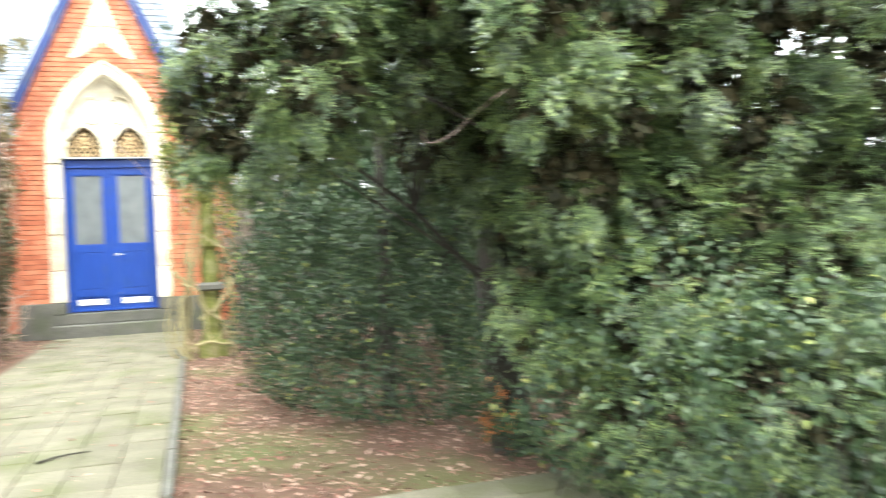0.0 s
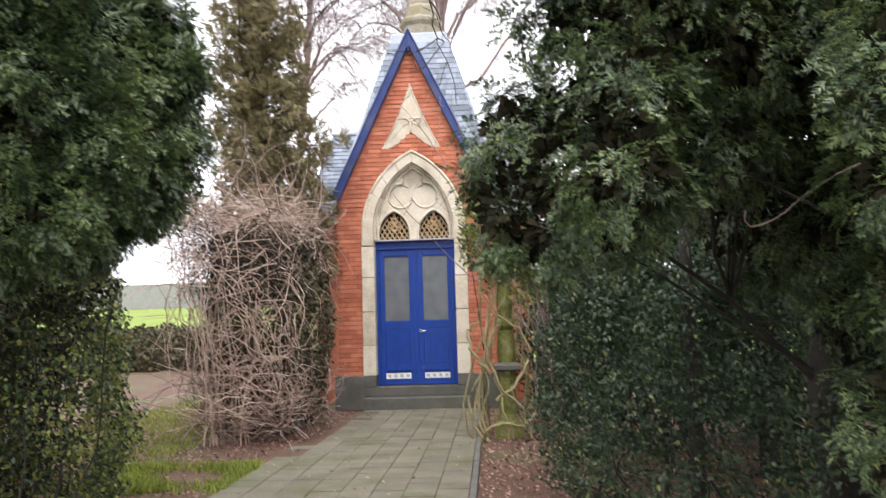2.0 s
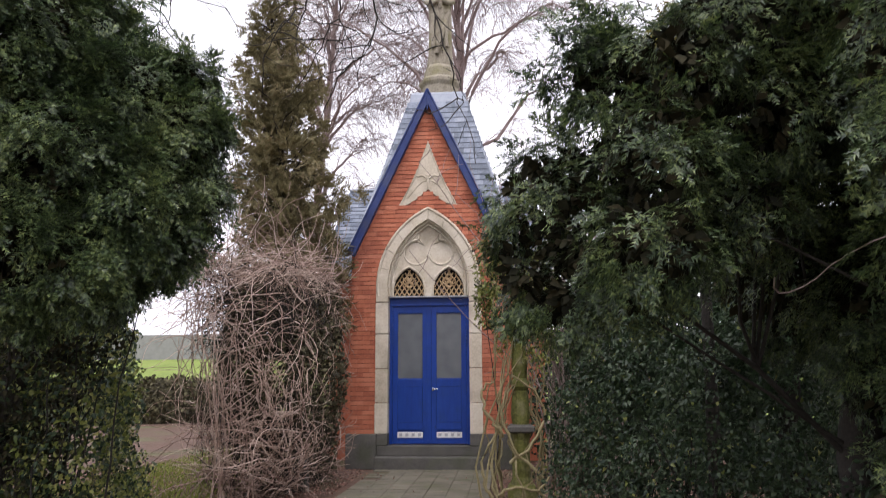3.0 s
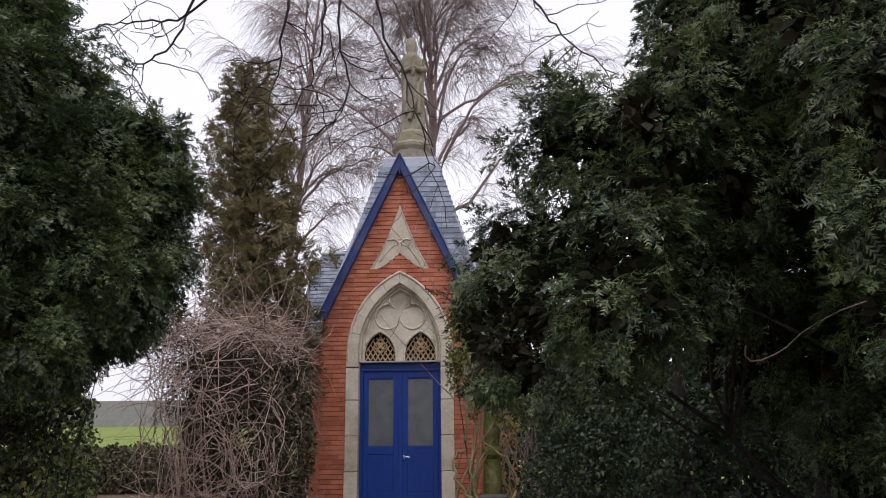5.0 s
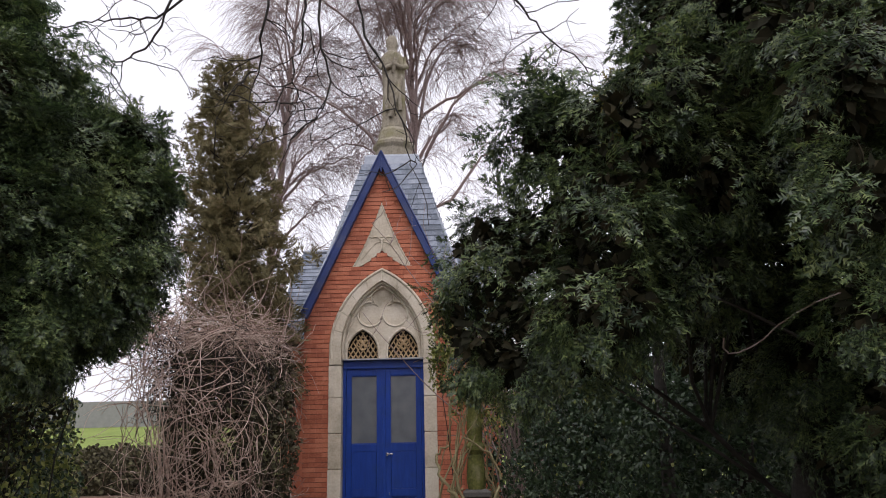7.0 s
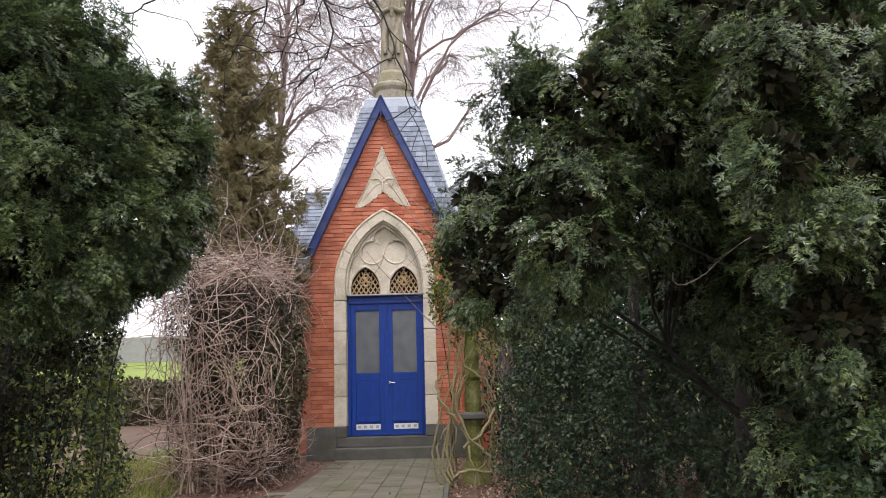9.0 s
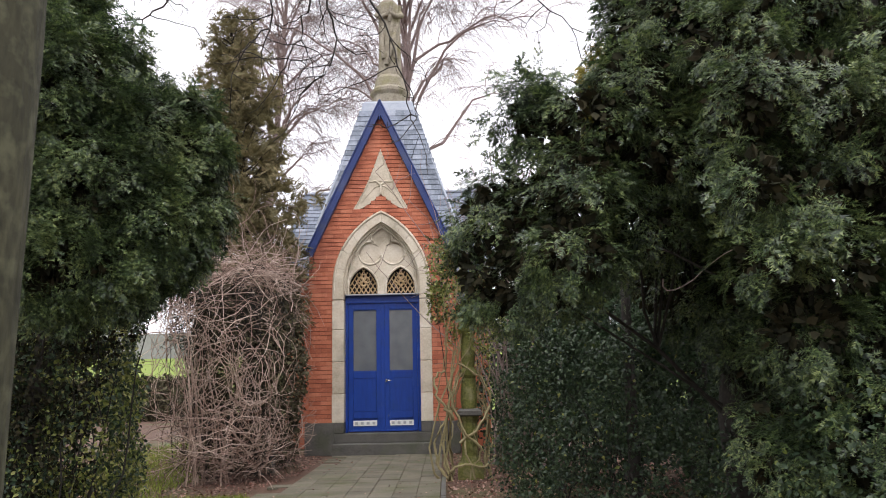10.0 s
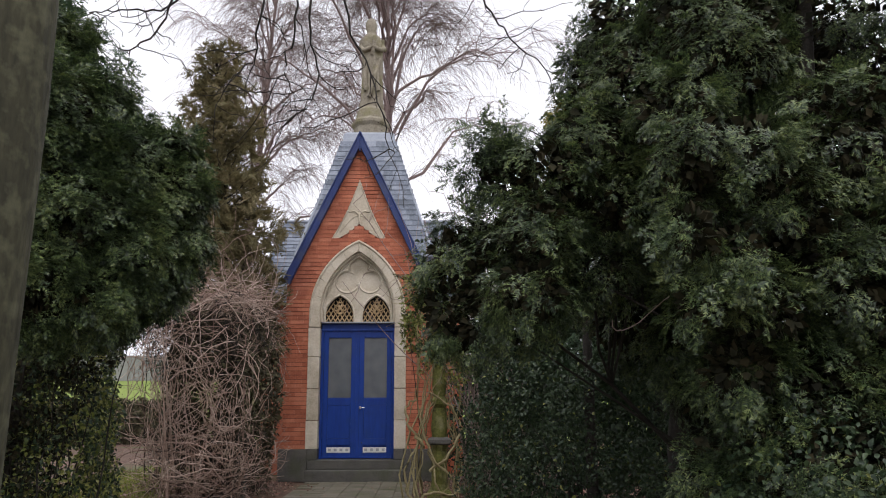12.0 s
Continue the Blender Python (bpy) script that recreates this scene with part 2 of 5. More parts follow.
def tube_arrays(paths, sides=4):
    """Tapered tubes along paths of (points, first radius, last radius), as arrays."""
    V, T, base = [], [], 0
    ang = np.arange(sides) * 2 * np.pi / sides
    ca, sa = np.cos(ang)[None, :, None], np.sin(ang)[None, :, None]
    for pts, r0, r1 in paths:
        p = np.asarray(pts, float)
        n = len(p)
        d = np.gradient(p, axis=0)
        d /= np.linalg.norm(d, axis=1, keepdims=True) + 1e-9
        ref = np.where(np.abs(d[:, 2:3]) < 0.9, np.array([[0, 0, 1.0]]), np.array([[1.0, 0, 0]]))
        u = np.cross(d, ref)
        u /= np.linalg.norm(u, axis=1, keepdims=True) + 1e-9
        w = np.cross(d, u)
        r = np.linspace(r0, r1, n)[:, None, None]
        V.append((p[:, None, :] + r * (u[:, None, :] * ca + w[:, None, :] * sa)).reshape(-1, 3))
        i = np.arange(n - 1)[:, None] * sides + base
        k = np.arange(sides)[None, :]
        a, b2 = i + k, i + (k + 1) % sides
        T.append(np.stack([a, b2, b2 + sides], -1).reshape(-1, 3))
        T.append(np.stack([a, b2 + sides, a + sides], -1).reshape(-1, 3))
        base += n * sides
    return np.concatenate(V), np.concatenate(T)


def tubes(name, paths, sides=4):
    me = tri_mesh(name, *tube_arrays(paths, sides))
    me.shade_smooth()
    return me


def revolve(profile, segments=24, square=False):
    """A turned or square shaft from (radius, z) pairs."""
    bm = bmesh.new()
    n = 4 if square else segments
    off = np.pi / 4 if square else 0
    k = np.sqrt(2) if square else 1
    rings = [[bm.verts.new((k * r * np.cos(off + 2 * np.pi * i / n), k * r * np.sin(off + 2 * np.pi * i / n), z)) for i in range(n)] for r, z in profile]
    for a, b in zip(rings, rings[1:]):
        for i in range(n):
            j = (i + 1) % n
            bm.faces.new((a[i], a[j], b[j], b[i]))
    bm.faces.new(rings[0][::-1])
    bm.faces.new(rings[-1])
    return bm


RNG = np.random.default_rng(7)


def unit(v):
    return v / (np.linalg.norm(v, axis=-1, keepdims=True) + 1e-9)


def frames_from(d, spin=None):
    """Turning matrices whose y axis is d, with a random or given twist."""
    d = unit(d)
    ref = unit(RNG.normal(size=d.shape)) if spin is None else spin
    x = unit(np.cross(d, ref))
    z = np.cross(x, d)
    return np.stack([x, d, z], axis=1)


def scatter(template, places, turns, sizes):
    tv, tt = template
    V = places[:, None, :] + sizes[:, None, None] * np.einsum("kj,njc->nkc", tv, turns)
    n = len(tv)
    T = tt[None] + (np.arange(len(places)) * n)[:, None, None]
    return V.reshape(-1, 3), T.reshape(-1, 3)


def yew_spray(shoots, needles, length=0.022, width=0.0042):
    """A flat spray of a yew: shoots set with two ranks of needles, about 0.15 long, along y."""
    V, T = [], []
    for (x, y, turn, reach, drop) in shoots:
        d = np.array([np.sin(turn), np.cos(turn), 0])
        s = np.array([np.cos(turn), -np.sin(turn), 0])
        for i in range(needles):
            f = (i + 0.5) / needles
            c = np.array([x, y, 0]) + d * reach * f + np.array([0, 0, -drop * f * f])
            ln = length * (1.1 - 0.55 * f)
            for side in (-1, 1):
                tip = c + unit(s * side * 0.85 + d * 0.55 + np.array([0, 0, -0.25])) * ln
                k = len(V)
                V += [c - d * width / 2, c + d * width / 2 + np.array([0, 0, 0.001]), tip]
                T.append((k, k + 1, k + 2))
        k = len(V)
        e = np.array([x, y, 0]) + d * reach + np.array([0, 0, -drop])
        V += [np.array([x, y, 0]) - s * 0.0018, np.array([x, y, 0]) + s * 0.0018, e]
        T.append((k, k + 1, k + 2))
    return np.array(V), np.array(T)


SPRAY = yew_spray([(0, 0, 0, 0.052, 0.014), (0, 0.004, 1.0, 0.038, 0.010), (0, 0.006, -1.0, 0.038, 0.010)], 3, 0.029, 0.0105)
SPRAY_FAR = yew_spray([(0, 0, 0, 0.16, 0.04), (0, 0.03, 0.75, 0.11, 0.03), (0, 0.04, -0.75, 0.11, 0.03)], 5, 0.042, 0.022)


def yew_frond(rng, reach=0.115, pairs=4):
    """A drooping yew branchlet along y: a bent stem, side shoots in two ranks, each set with needles."""
    V, T = [], []
    bow = rng.uniform(0, 6)

    def droop(f):
        return np.array([0.008 * math.sin(f * 5 + bow), reach * f, -0.055 * f * f])

    def tri(*p):
        k = len(V)
        V.extend(p)
        T.append((k, k + 1, k + 2))

    shoots = [(droop(1.0), 0.0, 0.045)]
    for i in range(6):
        f = 0.10 + 0.82 * i / 5
        shoots.append((droop(f), (1 if i % 2 else -1) * rng.uniform(0.65, 1.05), rng.uniform(0.85, 1.15) * (0.070 - 0.030 * f)))
    for root, turn, ln in shoots:
        d = unit(np.array([np.sin(turn), np.cos(turn), rng.uniform(-0.5, 0.1)]))
        side = unit(np.cross(d, np.array([0, 0, 1.0])))
        for i in range(pairs):
            f = (i + 0.6) / pairs
            c = root + d * ln * f + np.array([0, 0, -0.010 * f * f])
            for sg in (-1, 1):
                tip = c + unit(side * sg * 0.8 + d * rng.uniform(0.5, 0.9) + np.array([0, 0, rng.uniform(-0.45, 0.45)])) * 0.025 * (1.1 - 0.35 * f)
                tri(c - d * 0.0062, c + d * 0.0062, tip)
    tri(droop(0) - np.array([0.002, 0, 0]), droop(0) + np.array([0.002, 0, 0]), droop(1.0))
    return np.array(V), np.array(T)


FRONDS = [yew_frond(np.random.default_rng(40 + i)) for i in range(4)]
LEAF = (np.array([(0, 0, 0), (0.36, 0.34, 0.12), (0, 0.5, 0), (-0.36, 0.34, 0.12), (0.24, 0.75, 0.05), (0, 1.2, -0.15), (-0.24, 0.75, 0.05)], float) * 0.85,
        np.array([(0, 1, 2), (0, 2, 3), (2, 1, 4), (2, 4, 5), (2, 5, 6), (2, 6, 3)]))
DRY_LEAF = (np.array([(0, 0, 0), (0.3, 0.45, 0.22), (0, 1, 0.1), (-0.3, 0.5, 0.05)], float), np.array([(0, 1, 2), (0, 2, 3)]))
BLADE = (np.array([(-0.05, 0, 0), (0.05, 0, 0), (0.03, 0.55, 0.1), (0, 1, 0.35)], float), np.array([(0, 1, 2), (0, 2, 3)]))


def clump_points(lumps, count, inner=0.72, rough=0.28, seed=0.0, keep=0.66):
    """Points near the uneven skin of a union of ellipsoids, with their outward ways. lumps: (x, y, z, rx, ry, rz)."""
    lumps = np.asarray(lumps, float)
    w = lumps[:, 3] * lumps[:, 5] + lumps[:, 4] * lumps[:, 5] + lumps[:, 3] * lumps[:, 4]
    w = w + 0.03
    P, D = [], []
    got = 0
    while got < count:
        m = count
        pick = RNG.choice(len(lumps), m, p=w / w.sum())
        u = unit(RNG.normal(size=(m, 3)))
        c, r = lumps[pick, :3], lumps[pick, 3:]
        ph = pick[:, None] * 1.7 + seed
        wave = (np.sin(u[:, :1] * 5.1 + ph) * np.sin(u[:, 1:2] * 4.3 + ph * 1.3) + np.sin(u[:, 2:] * 6.7 + ph * 0.7) * 0.6 + 0.5 * np.sin(u[:, :1] * 13 + u[:, 2:] * 11 + ph))
        s = (inner + (1.0 - inner) * RNG.random((m, 1)) ** 0.5) * (1 + rough * 0.5 * wave)
        p = c + r * u * s
        deep = np.min(np.linalg.norm((p[:, None, :] - lumps[None, :, :3]) / lumps[None, :, 3:], axis=2), axis=1)
        ok = (deep > keep) & (p[:, 2] > 0.03)
        P.append(p[ok])
        D.append(unit(u[ok] / r[ok]))
        got += ok.sum()
    return np.concatenate(P)[:count], np.concatenate(D)[:count]


def tufts(lumps, count, radius=(0.16, 0.30), seed=0.0, rough=0.2):
    """Small flattened clumps over the skin of large lumps, as the shoots of a yew gather."""
    lumps = np.asarray(lumps, float)
    lumps = np.column_stack([lumps[:, :3], np.maximum(0.18, lumps[:, 3:] - 0.10)])
    p, d = clump_points(lumps, count, 0.8, rough, seed, 0.8)
    r = RNG.uniform(radius[0], radius[1], len(p))
    return np.column_stack([p, r, r, r * 0.72]), d


def crown(lumps, count, template, size=(0.8, 1.3), droop=0.55, seed=0.0, inner=0.72, rough=0.28, keep=0.66):
    p, d = clump_points(lumps, count, inner, rough, seed, keep)
    way = unit(d * 0.8 + np.array([0, 0, -droop]) + RNG.normal(size=p.shape) * 0.35)
    turns = frames_from(way, unit(d + RNG.normal(size=p.shape) * 0.3))
    return scatter(template, p, turns, RNG.uniform(size[0], size[1], len(p)))


def wander(start, way, length, steps, bend=0.25, pull=(0, 0, 0)):
    """A crooked line from start."""
    p, d = np.array(start, float), unit(np.array(way, float))
    out = [p.copy()]
    for _ in range(steps):
        d = unit(d + RNG.normal(size=3) * bend + np.array(pull))
        p = p + d * length / steps
        out.append(p.copy())
    return np.array(out)


# ---- ground ----
def rise(x, y):
    """The lie of the land: level round the chapel, a grassy bank far behind it."""
    s = np.clip((y - 22) / 20, 0, 1)
    return -0.035 + 3.1 * s * s * (3 - 2 * s)


def ground_mesh():
    xs = np.concatenate([[-900, -300, -120], np.linspace(-60, 60, 61), [120, 300, 900]])
    ys = np.concatenate([[-900, -300, -100], np.linspace(-40, 50, 61), [120, 300, 900]])
    V = [(x, y, rise(x, y) + (0.012 * np.sin(x * 1.9) * np.sin(y * 2.3))) for y in ys for x in xs]
    n = len(xs)
    F = [(j * n + i, j * n + i + 1, (j + 1) * n + i + 1, (j + 1) * n + i) for j in range(len(ys) - 1) for i in range(n - 1)]
    me = mesh_of("ground", V, F)
    me.materials.append(SOIL)
    me.materials.append(FIELD)
    for f in me.polygons:
        f.material_index = 1 if f.center.y > 17 else 0
    return me


tagged(new("ground", ground_mesh()), "brown leaf-strewn soil rising to a green grassy bank", "ground", kind="structure")
tagged(part("far_wall", box(-120, 120, 41, 41.4, 2.5, 4.75, 0.02), CONCRETE, None), "long grey concrete wall on top of the grassy bank", "wall", kind="structure")

# ---- chapel ----
chapel = thing("chapel", "small red brick Gothic chapel with steep slate roofs and blue doors", "chapel")
COURSE, JOINT = 0.078, 0.011
SPRING, TIP = 3.0, 4.40
R_OUT, CX = 1.54, 0.64
R_IN = 1.34


def arch_half(z, radius):
    if z <= SPRING:
        return radius - CX
    k = radius * radius - (z - SPRING) ** 2
    return max(0.0, math.sqrt(k) - CX) if k > 0 else 0.0


def arch_line(radius, steps=12, spring=SPRING, cx=CX):
    """Half of a pointed arch, from the spring to the tip, on the side x > 0."""
    top = math.acos(cx / radius)
    return [(radius * math.cos(top * i / steps) - cx, spring + radius * math.sin(top * i / steps)) for i in range(steps + 1)]


def gable_half(z):
    return 1.33 if z < 3.62 else max(0.0, 1.31 * (6.40 - z) / (6.40 - 3.62))


def ornament_half(z):
    """Outer and inner half-width of the stone wedge in the gable."""
    if not 4.41 < z < 5.60:
        return None
    k = (5.60 - z) / 1.19
    outer = 0.53 * (0.80 * k + 0.20 * k ** 3)
    inner = 0.50 * (1 - ((z - 4.41) / 0.31) ** 0.62) if z < 4.72 else 0.0
    return outer, max(0.0, min(inner, outer - 0.01))


def brick_spans(z):
    """Stretches of brick at a height, on the side x > 0."""
    hw = gable_half(z)
    a = 0.0
    if z < TIP:
        a = arch_half(z, R_OUT)
    spans = [(a, hw)]
    o = ornament_half(z)
    if o:
        spans = [(a, o[1]), (o[0], hw)] if o[1] > a else [(max(a, o[0]), hw)]
    return [(p, q) for p, q in spans if q - p > 0.02]


def facade():
    wall = part("facade_wall", mortar_bed(), MORTAR, chapel, "recessed mortar joints behind the brick face")
    return wall


def mortar_bed():
    bm = bmesh.new()
    z = 0.54
    step = COURSE / 2
    while z < 6.34:
        for a, b in brick_spans(z + step / 2):
            for s in (-1, 1):
                x0, x1 = sorted((s * a, s * b))
                add_box(bm, x0, x1, 0.013, 0.30, z, z + step)
        z += step
    return bm


facade_wall = facade()

# stone jambs and arch
blocks = [0.54, 1.05, 1.62, 2.20, 2.74]
for s in (-1, 1):
    for z0, z1 in zip(blocks, blocks[1:]):
        x0, x1 = sorted((s * 0.690, s * (0.90 + 0.012 * ((z0 * 7) % 1))))
        part("jamb_stone", box(x0, x1, -0.03, 0.24, z0 + 0.004, z1 - 0.004, 0.012), STONE, chapel)
    outer, inner = arch_line(R_OUT, 20), arch_line(R_IN, 20)
    outer[-1], inner[-1] = (0.0, TIP), (0.0, inner[-1][1])
    cuts = [0, 4, 8, 12, 16, 20]
    for i, (a, b) in enumerate(zip(cuts, cuts[1:])):
        o, n = outer[a:b + 1], inner[a:b + 1]
        if i == 0:
            o, n = [(0.90, 2.748)] + o, [(0.69, 2.748)] + n
        poly = [(s * x, z) for x, z in o] + [(s * x, z) for x, z in reversed(n)]
        g = 0.996
        mx = sum(p[0] for p in poly) / len(poly)
        mz = sum(p[1] for p in poly) / len(poly)
        poly = [(mx + (x - mx) * g, mz + (z - mz) * g) for x, z in poly]
        part("arch_stone", prism(poly, -0.035, 0.24, 0.012), STONE, chapel)
    # moulded rolls inside the arch
    for rad, y, r in ((R_OUT - 0.03, -0.035, 0.022), (R_IN - 0.015, 0.05, 0.022), (R_IN - 0.07, 0.085, 0.016)):
        line = [(s * 0.69 + s * (rad - R_IN), y, 2.85)] + [(s * max(0.0, x), y, z) for x, z in arch_line(rad, 24)]
        part("arch_moulding", tubes("arch_moulding", [(line, r, r)], 8), STONE, chapel)


def circle(cx, cz, r, a0, a1, n=14):
    return [(cx + r * math.cos(a0 + (a1 - a0) * i / n), cz + r * math.sin(a0 + (a1 - a0) * i / n)) for i in range(n + 1)]


def trefoil(scale=1.0, cz=3.70):
    """Outline of three joined round lobes, the upper one standing clear."""
    lobes = [(0.0, 0.215, 0.195), (-0.215, -0.085, 0.215), (0.215, -0.085, 0.215)]
    out = []
    for i, (cx, dz, r) in enumerate(lobes):
        for x, z in circle(cx, dz, r * (0.45 + 0.55 * scale), 0, 2 * math.pi, 48)[:-1]:
            if math.hypot(x, z) > 0.10 and all(math.hypot(x - a, z - b) >= q * (0.45 + 0.55 * scale) for k, (a, b, q) in enumerate(lobes) if k != i):
                out.append((x, z))
    out.sort(key=lambda p: math.atan2(p[1] - 0.01, p[0]))
    return [(x, z + cz) for x, z in out]


def lancet(cx, half=0.27, base=2.858, spring=2.96, tip=3.35, n=8):
    h = tip - spring
    r = (h * h + half * half) / (2 * half)
    side = [(r * math.cos(math.acos((r - half) / r) * i / n) - (r - half), spring + r * math.sin(math.acos((r - half) / r) * i / n)) for i in range(n + 1)]
    return [(cx + half, base)] + [(cx + x, z) for x, z in side] + [(cx - x, z) for x, z in reversed(side[:-1])] + [(cx - half, base)]


inner = [(x, z) for x, z in arch_line(R_IN, 20)]
field = [(0.69, 2.835)] + inner + [(-x, z) for x, z in reversed(inner[:-1])] + [(-0.69, 2.835)]
holes = [lancet(-0.345), lancet(0.345)]
part("tympanum_face", pierced(field, [trefoil()] + holes, 0.095, 0.135), STONE, chapel, "carved cream stone tympanum pierced by a trefoil")
part("tympanum_back", pierced(field, holes, 0.137, 0.20), STONE, chapel)
# back plate with the tracery's shade put into its colour
part("tympanum_shade_plate", prism(field, 0.29, 0.31), HOLLOW_SHADE, chapel, "near-black plate painted as the shade behind the tracery")
part("trefoil_moulding", tubes("trefoil_moulding", [([(x, 0.095, z) for x, z in trefoil() + trefoil()[:1]], 0.017, 0.017)], 8), STONE, chapel)
part("trefoil_moulding", tubes("trefoil_moulding", [([(x, 0.137, z) for x, z in trefoil(0.8) + trefoil(0.8)[:1]], 0.011, 0.011)], 6), STONE, chapel)
for cx in (-0.345, 0.345):
    ol = lancet(cx, 0.275, tip=3.36)
    part("lancet_moulding", tubes("lancet_moulding", [([(x, 0.09, z) for x, z in ol], 0.020, 0.020)], 8), STONE, chapel)
    # tracery: a quatrefoil over a diamond lattice
    net = []
    for k in range(-6, 7):
        for sg in (-1, 1):
            pts = []
            for i in range(26):
                z = 2.87 + 0.45 * i / 25
                x = sg * (0.085 * k + (z - 2.87) * 0.62)
                h = 0.265 if z < 2.96 else max(0.0, 0.265 * (1 - ((z - 2.96) / 0.39) ** 1.7))
                if abs(x) < h:
                    pts.append((cx + x, 0.165, z))
            if len(pts) > 2:
                net.append((pts, 0.012, 0.012))
    part("lattice", tubes("lattice", net, 5), TRACERY, chapel, "tan stone diamond lattice tracery")
    rings = []
    for ang in (0, 90, 180, 270):
        c = (cx + 0.058 * math.cos(radians(ang)), 3.115 + 0.058 * math.sin(radians(ang)))
        rings.append(([(x, 0.150, z) for x, z in circle(c[0], c[1], 0.052, 0, 2 * math.pi, 12)], 0.015, 0.015))
    part("quatrefoil", tubes("quatrefoil", rings, 5), TRACERY, chapel)

# wedge-shaped stone in the gable
def wedge(z0, z1, n=12):
    """The slightly hollow sides of the stone between two heights, and its arched underside."""
    zs = [z0 + (z1 - z0) * i / n for i in range(n + 1)]
    side = [(ornament_half(z)[0], z) for z in zs]
    under = [(ornament_half(z)[1], z) for z in zs if 0.0 < ornament_half(z)[1] < ornament_half(z)[0] - 0.004]
    half = [(0.0, max(z0, 4.72))] + under[::-1] + side
    return half


low = wedge(4.415, 4.945, 16)
part("gable_stone", prism(low + [(-x, z) for x, z in reversed(low[1:])], -0.004, 0.2), STONE, chapel, "pale three-pointed carved stone let into the gable")
high = [(ornament_half(z)[0], z) for z in (4.952, 5.1, 5.25, 5.4, 5.59)]
part("gable_stone", prism(high + [(-x, z) for x, z in reversed(high)], -0.004, 0.2, 0.008), STONE, chapel)
for s in (-1, 1):
    wing = [(s * x, -0.008, z) for x, z in ((0.02, 4.90), (0.07, 4.955), (0.12, 4.965), (0.17, 4.94), (0.215, 4.965))]
    part("gable_carving", tubes("gable_carving", [(wing, 0.020, 0.010)], 6), STONE, chapel)
    drop = [(s * x, -0.006, z) for x, z in ((0.02, 4.87), (0.09, 4.86), (0.17, 4.79), (0.26, 4.68), (0.36, 4.55))]
    part("gable_carving", tubes("gable_carving", [(drop, 0.013, 0.006)], 6), STONE, chapel)
    edge = [(s * max(0.0, ornament_half(z)[0] - 0.02), -0.004, z) for z in (4.46, 4.6, 4.8, 5.0, 5.2, 5.4, 5.55)]
    part("gable_carving", tubes("gable_carving", [(edge, 0.012, 0.010)], 6), STONE, chapel)
part("gable_carving", tubes("gable_carving", [([(0, -0.008, 4.74), (0, -0.014, 4.84), (0, -0.008, 4.93)], 0.022, 0.012)], 6), STONE, chapel)

# plinth and steps
for s in (-1, 1):
    x0, x1 = sorted((s * 0.87, s * 1.39))
    part("plinth", box(x0, x1, -0.06, 0.35, -0.03, 0.54, 0.015), DARK_STONE, chapel, "dark grey stone plinth")
    x0, x1 = sorted((s * 0.69, s * 0.872))
    part("plinth", box(x0, x1, -0.055, 0.30, 0.355, 0.538, 0.012), DARK_STONE, chapel)
part("step", box(-0.868, 0.868, -0.34, 0.02, -0.02, 0.185, 0.014), DARK_STONE, chapel, "worn grey stone step")
part("step", box(-0.868, 0.868, -0.05, 0.40, 0.187, 0.352, 0.014), DARK_STONE, chapel, "worn grey stone step")

# double door
door = part("door", box(-0.688, 0.688, 0.19, 0.27, 2.705, 2.832, 0.008), BLUE, chapel, "blue panelled double door with frosted upper panes")
part("lead_strip", box(-0.69, 0.69, 0.085, 0.28, 2.832, 2.852, 0.004), LEAD, chapel, "thin pale lead strip over the door")
part("lintel_moulding", box(-0.688, 0.688, 0.165, 0.20, 2.69, 2.725, 0.008), BLUE, door)
for s in (-1, 1):
    x0, x1 = sorted((s * 0.635, s * 0.688))
    part("door_post", box(x0, x1, 0.185, 0.27, 0.355, 2.70, 0.006), BLUE, door)
    lo, hi = (0.006, 0.632)
    a0, a1 = sorted((s * lo, s * hi))
    # rails and stiles
    g0, g1 = 0.120, 0.545
    leaf = part("door_leaf", box(a0, a1, 0.225, 0.262, 0.365, 1.435, 0.004), BLUE, door)
    for p0, p1, q0, q1 in ((lo, g0, 0.365, 2.69), (g1, hi, 0.365, 2.69), (g0, g1, 2.58, 2.69), (g0, g1, 1.32, 1.44), (g0, g1, 0.60, 0.72), (g0, g1, 0.365, 0.455)):
        x0, x1 = sorted((s * p0, s * p1))
        part("rail" if p0 == g0 else "stile", box(x0, x1, 0.20, 0.264, q0, q1, 0.005), BLUE, leaf)
    x0, x1 = sorted((s * g0, s * g1))
    part("pane", box(x0, x1, 0.228, 0.236, 1.437, 2.583, 0.0), FROST, leaf, "dull grey frosted glass pane")
    part("panel", box(x0 + 0.004, x1 - 0.004, 0.2035, 0.23, 0.724, 1.316, 0.004), BLUE, leaf)
    for q0, q1 in ((1.437, 1.457), (2.563, 2.583)):
        part("bead", box(x0, x1, 0.208, 0.232, q0, q1, 0.004), BLUE, leaf)
    # ventilation plate with four cells
    plate = part("vent_plate", box(x0 - 0.003, x1 + 0.003, 0.192, 0.203, 0.468, 0.562, 0.003), WHITE, leaf, "white painted vent plate")
    for i in range(4):
        cx = x0 + (x1 - x0) * (i + 0.5) / 4
        part("vent_cell", box(cx - 0.026, cx + 0.026, 0.1885, 0.196, 0.492, 0.540, 0.002), GREY_INK, plate)
    part("kick_rail", box(a0, a1, 0.185, 0.21, 0.366, 0.395, 0.005), BLUE, leaf)
part("cover_strip", box(-0.028, 0.034, 0.183, 0.205, 0.37, 2.685, 0.006), BLUE, door)
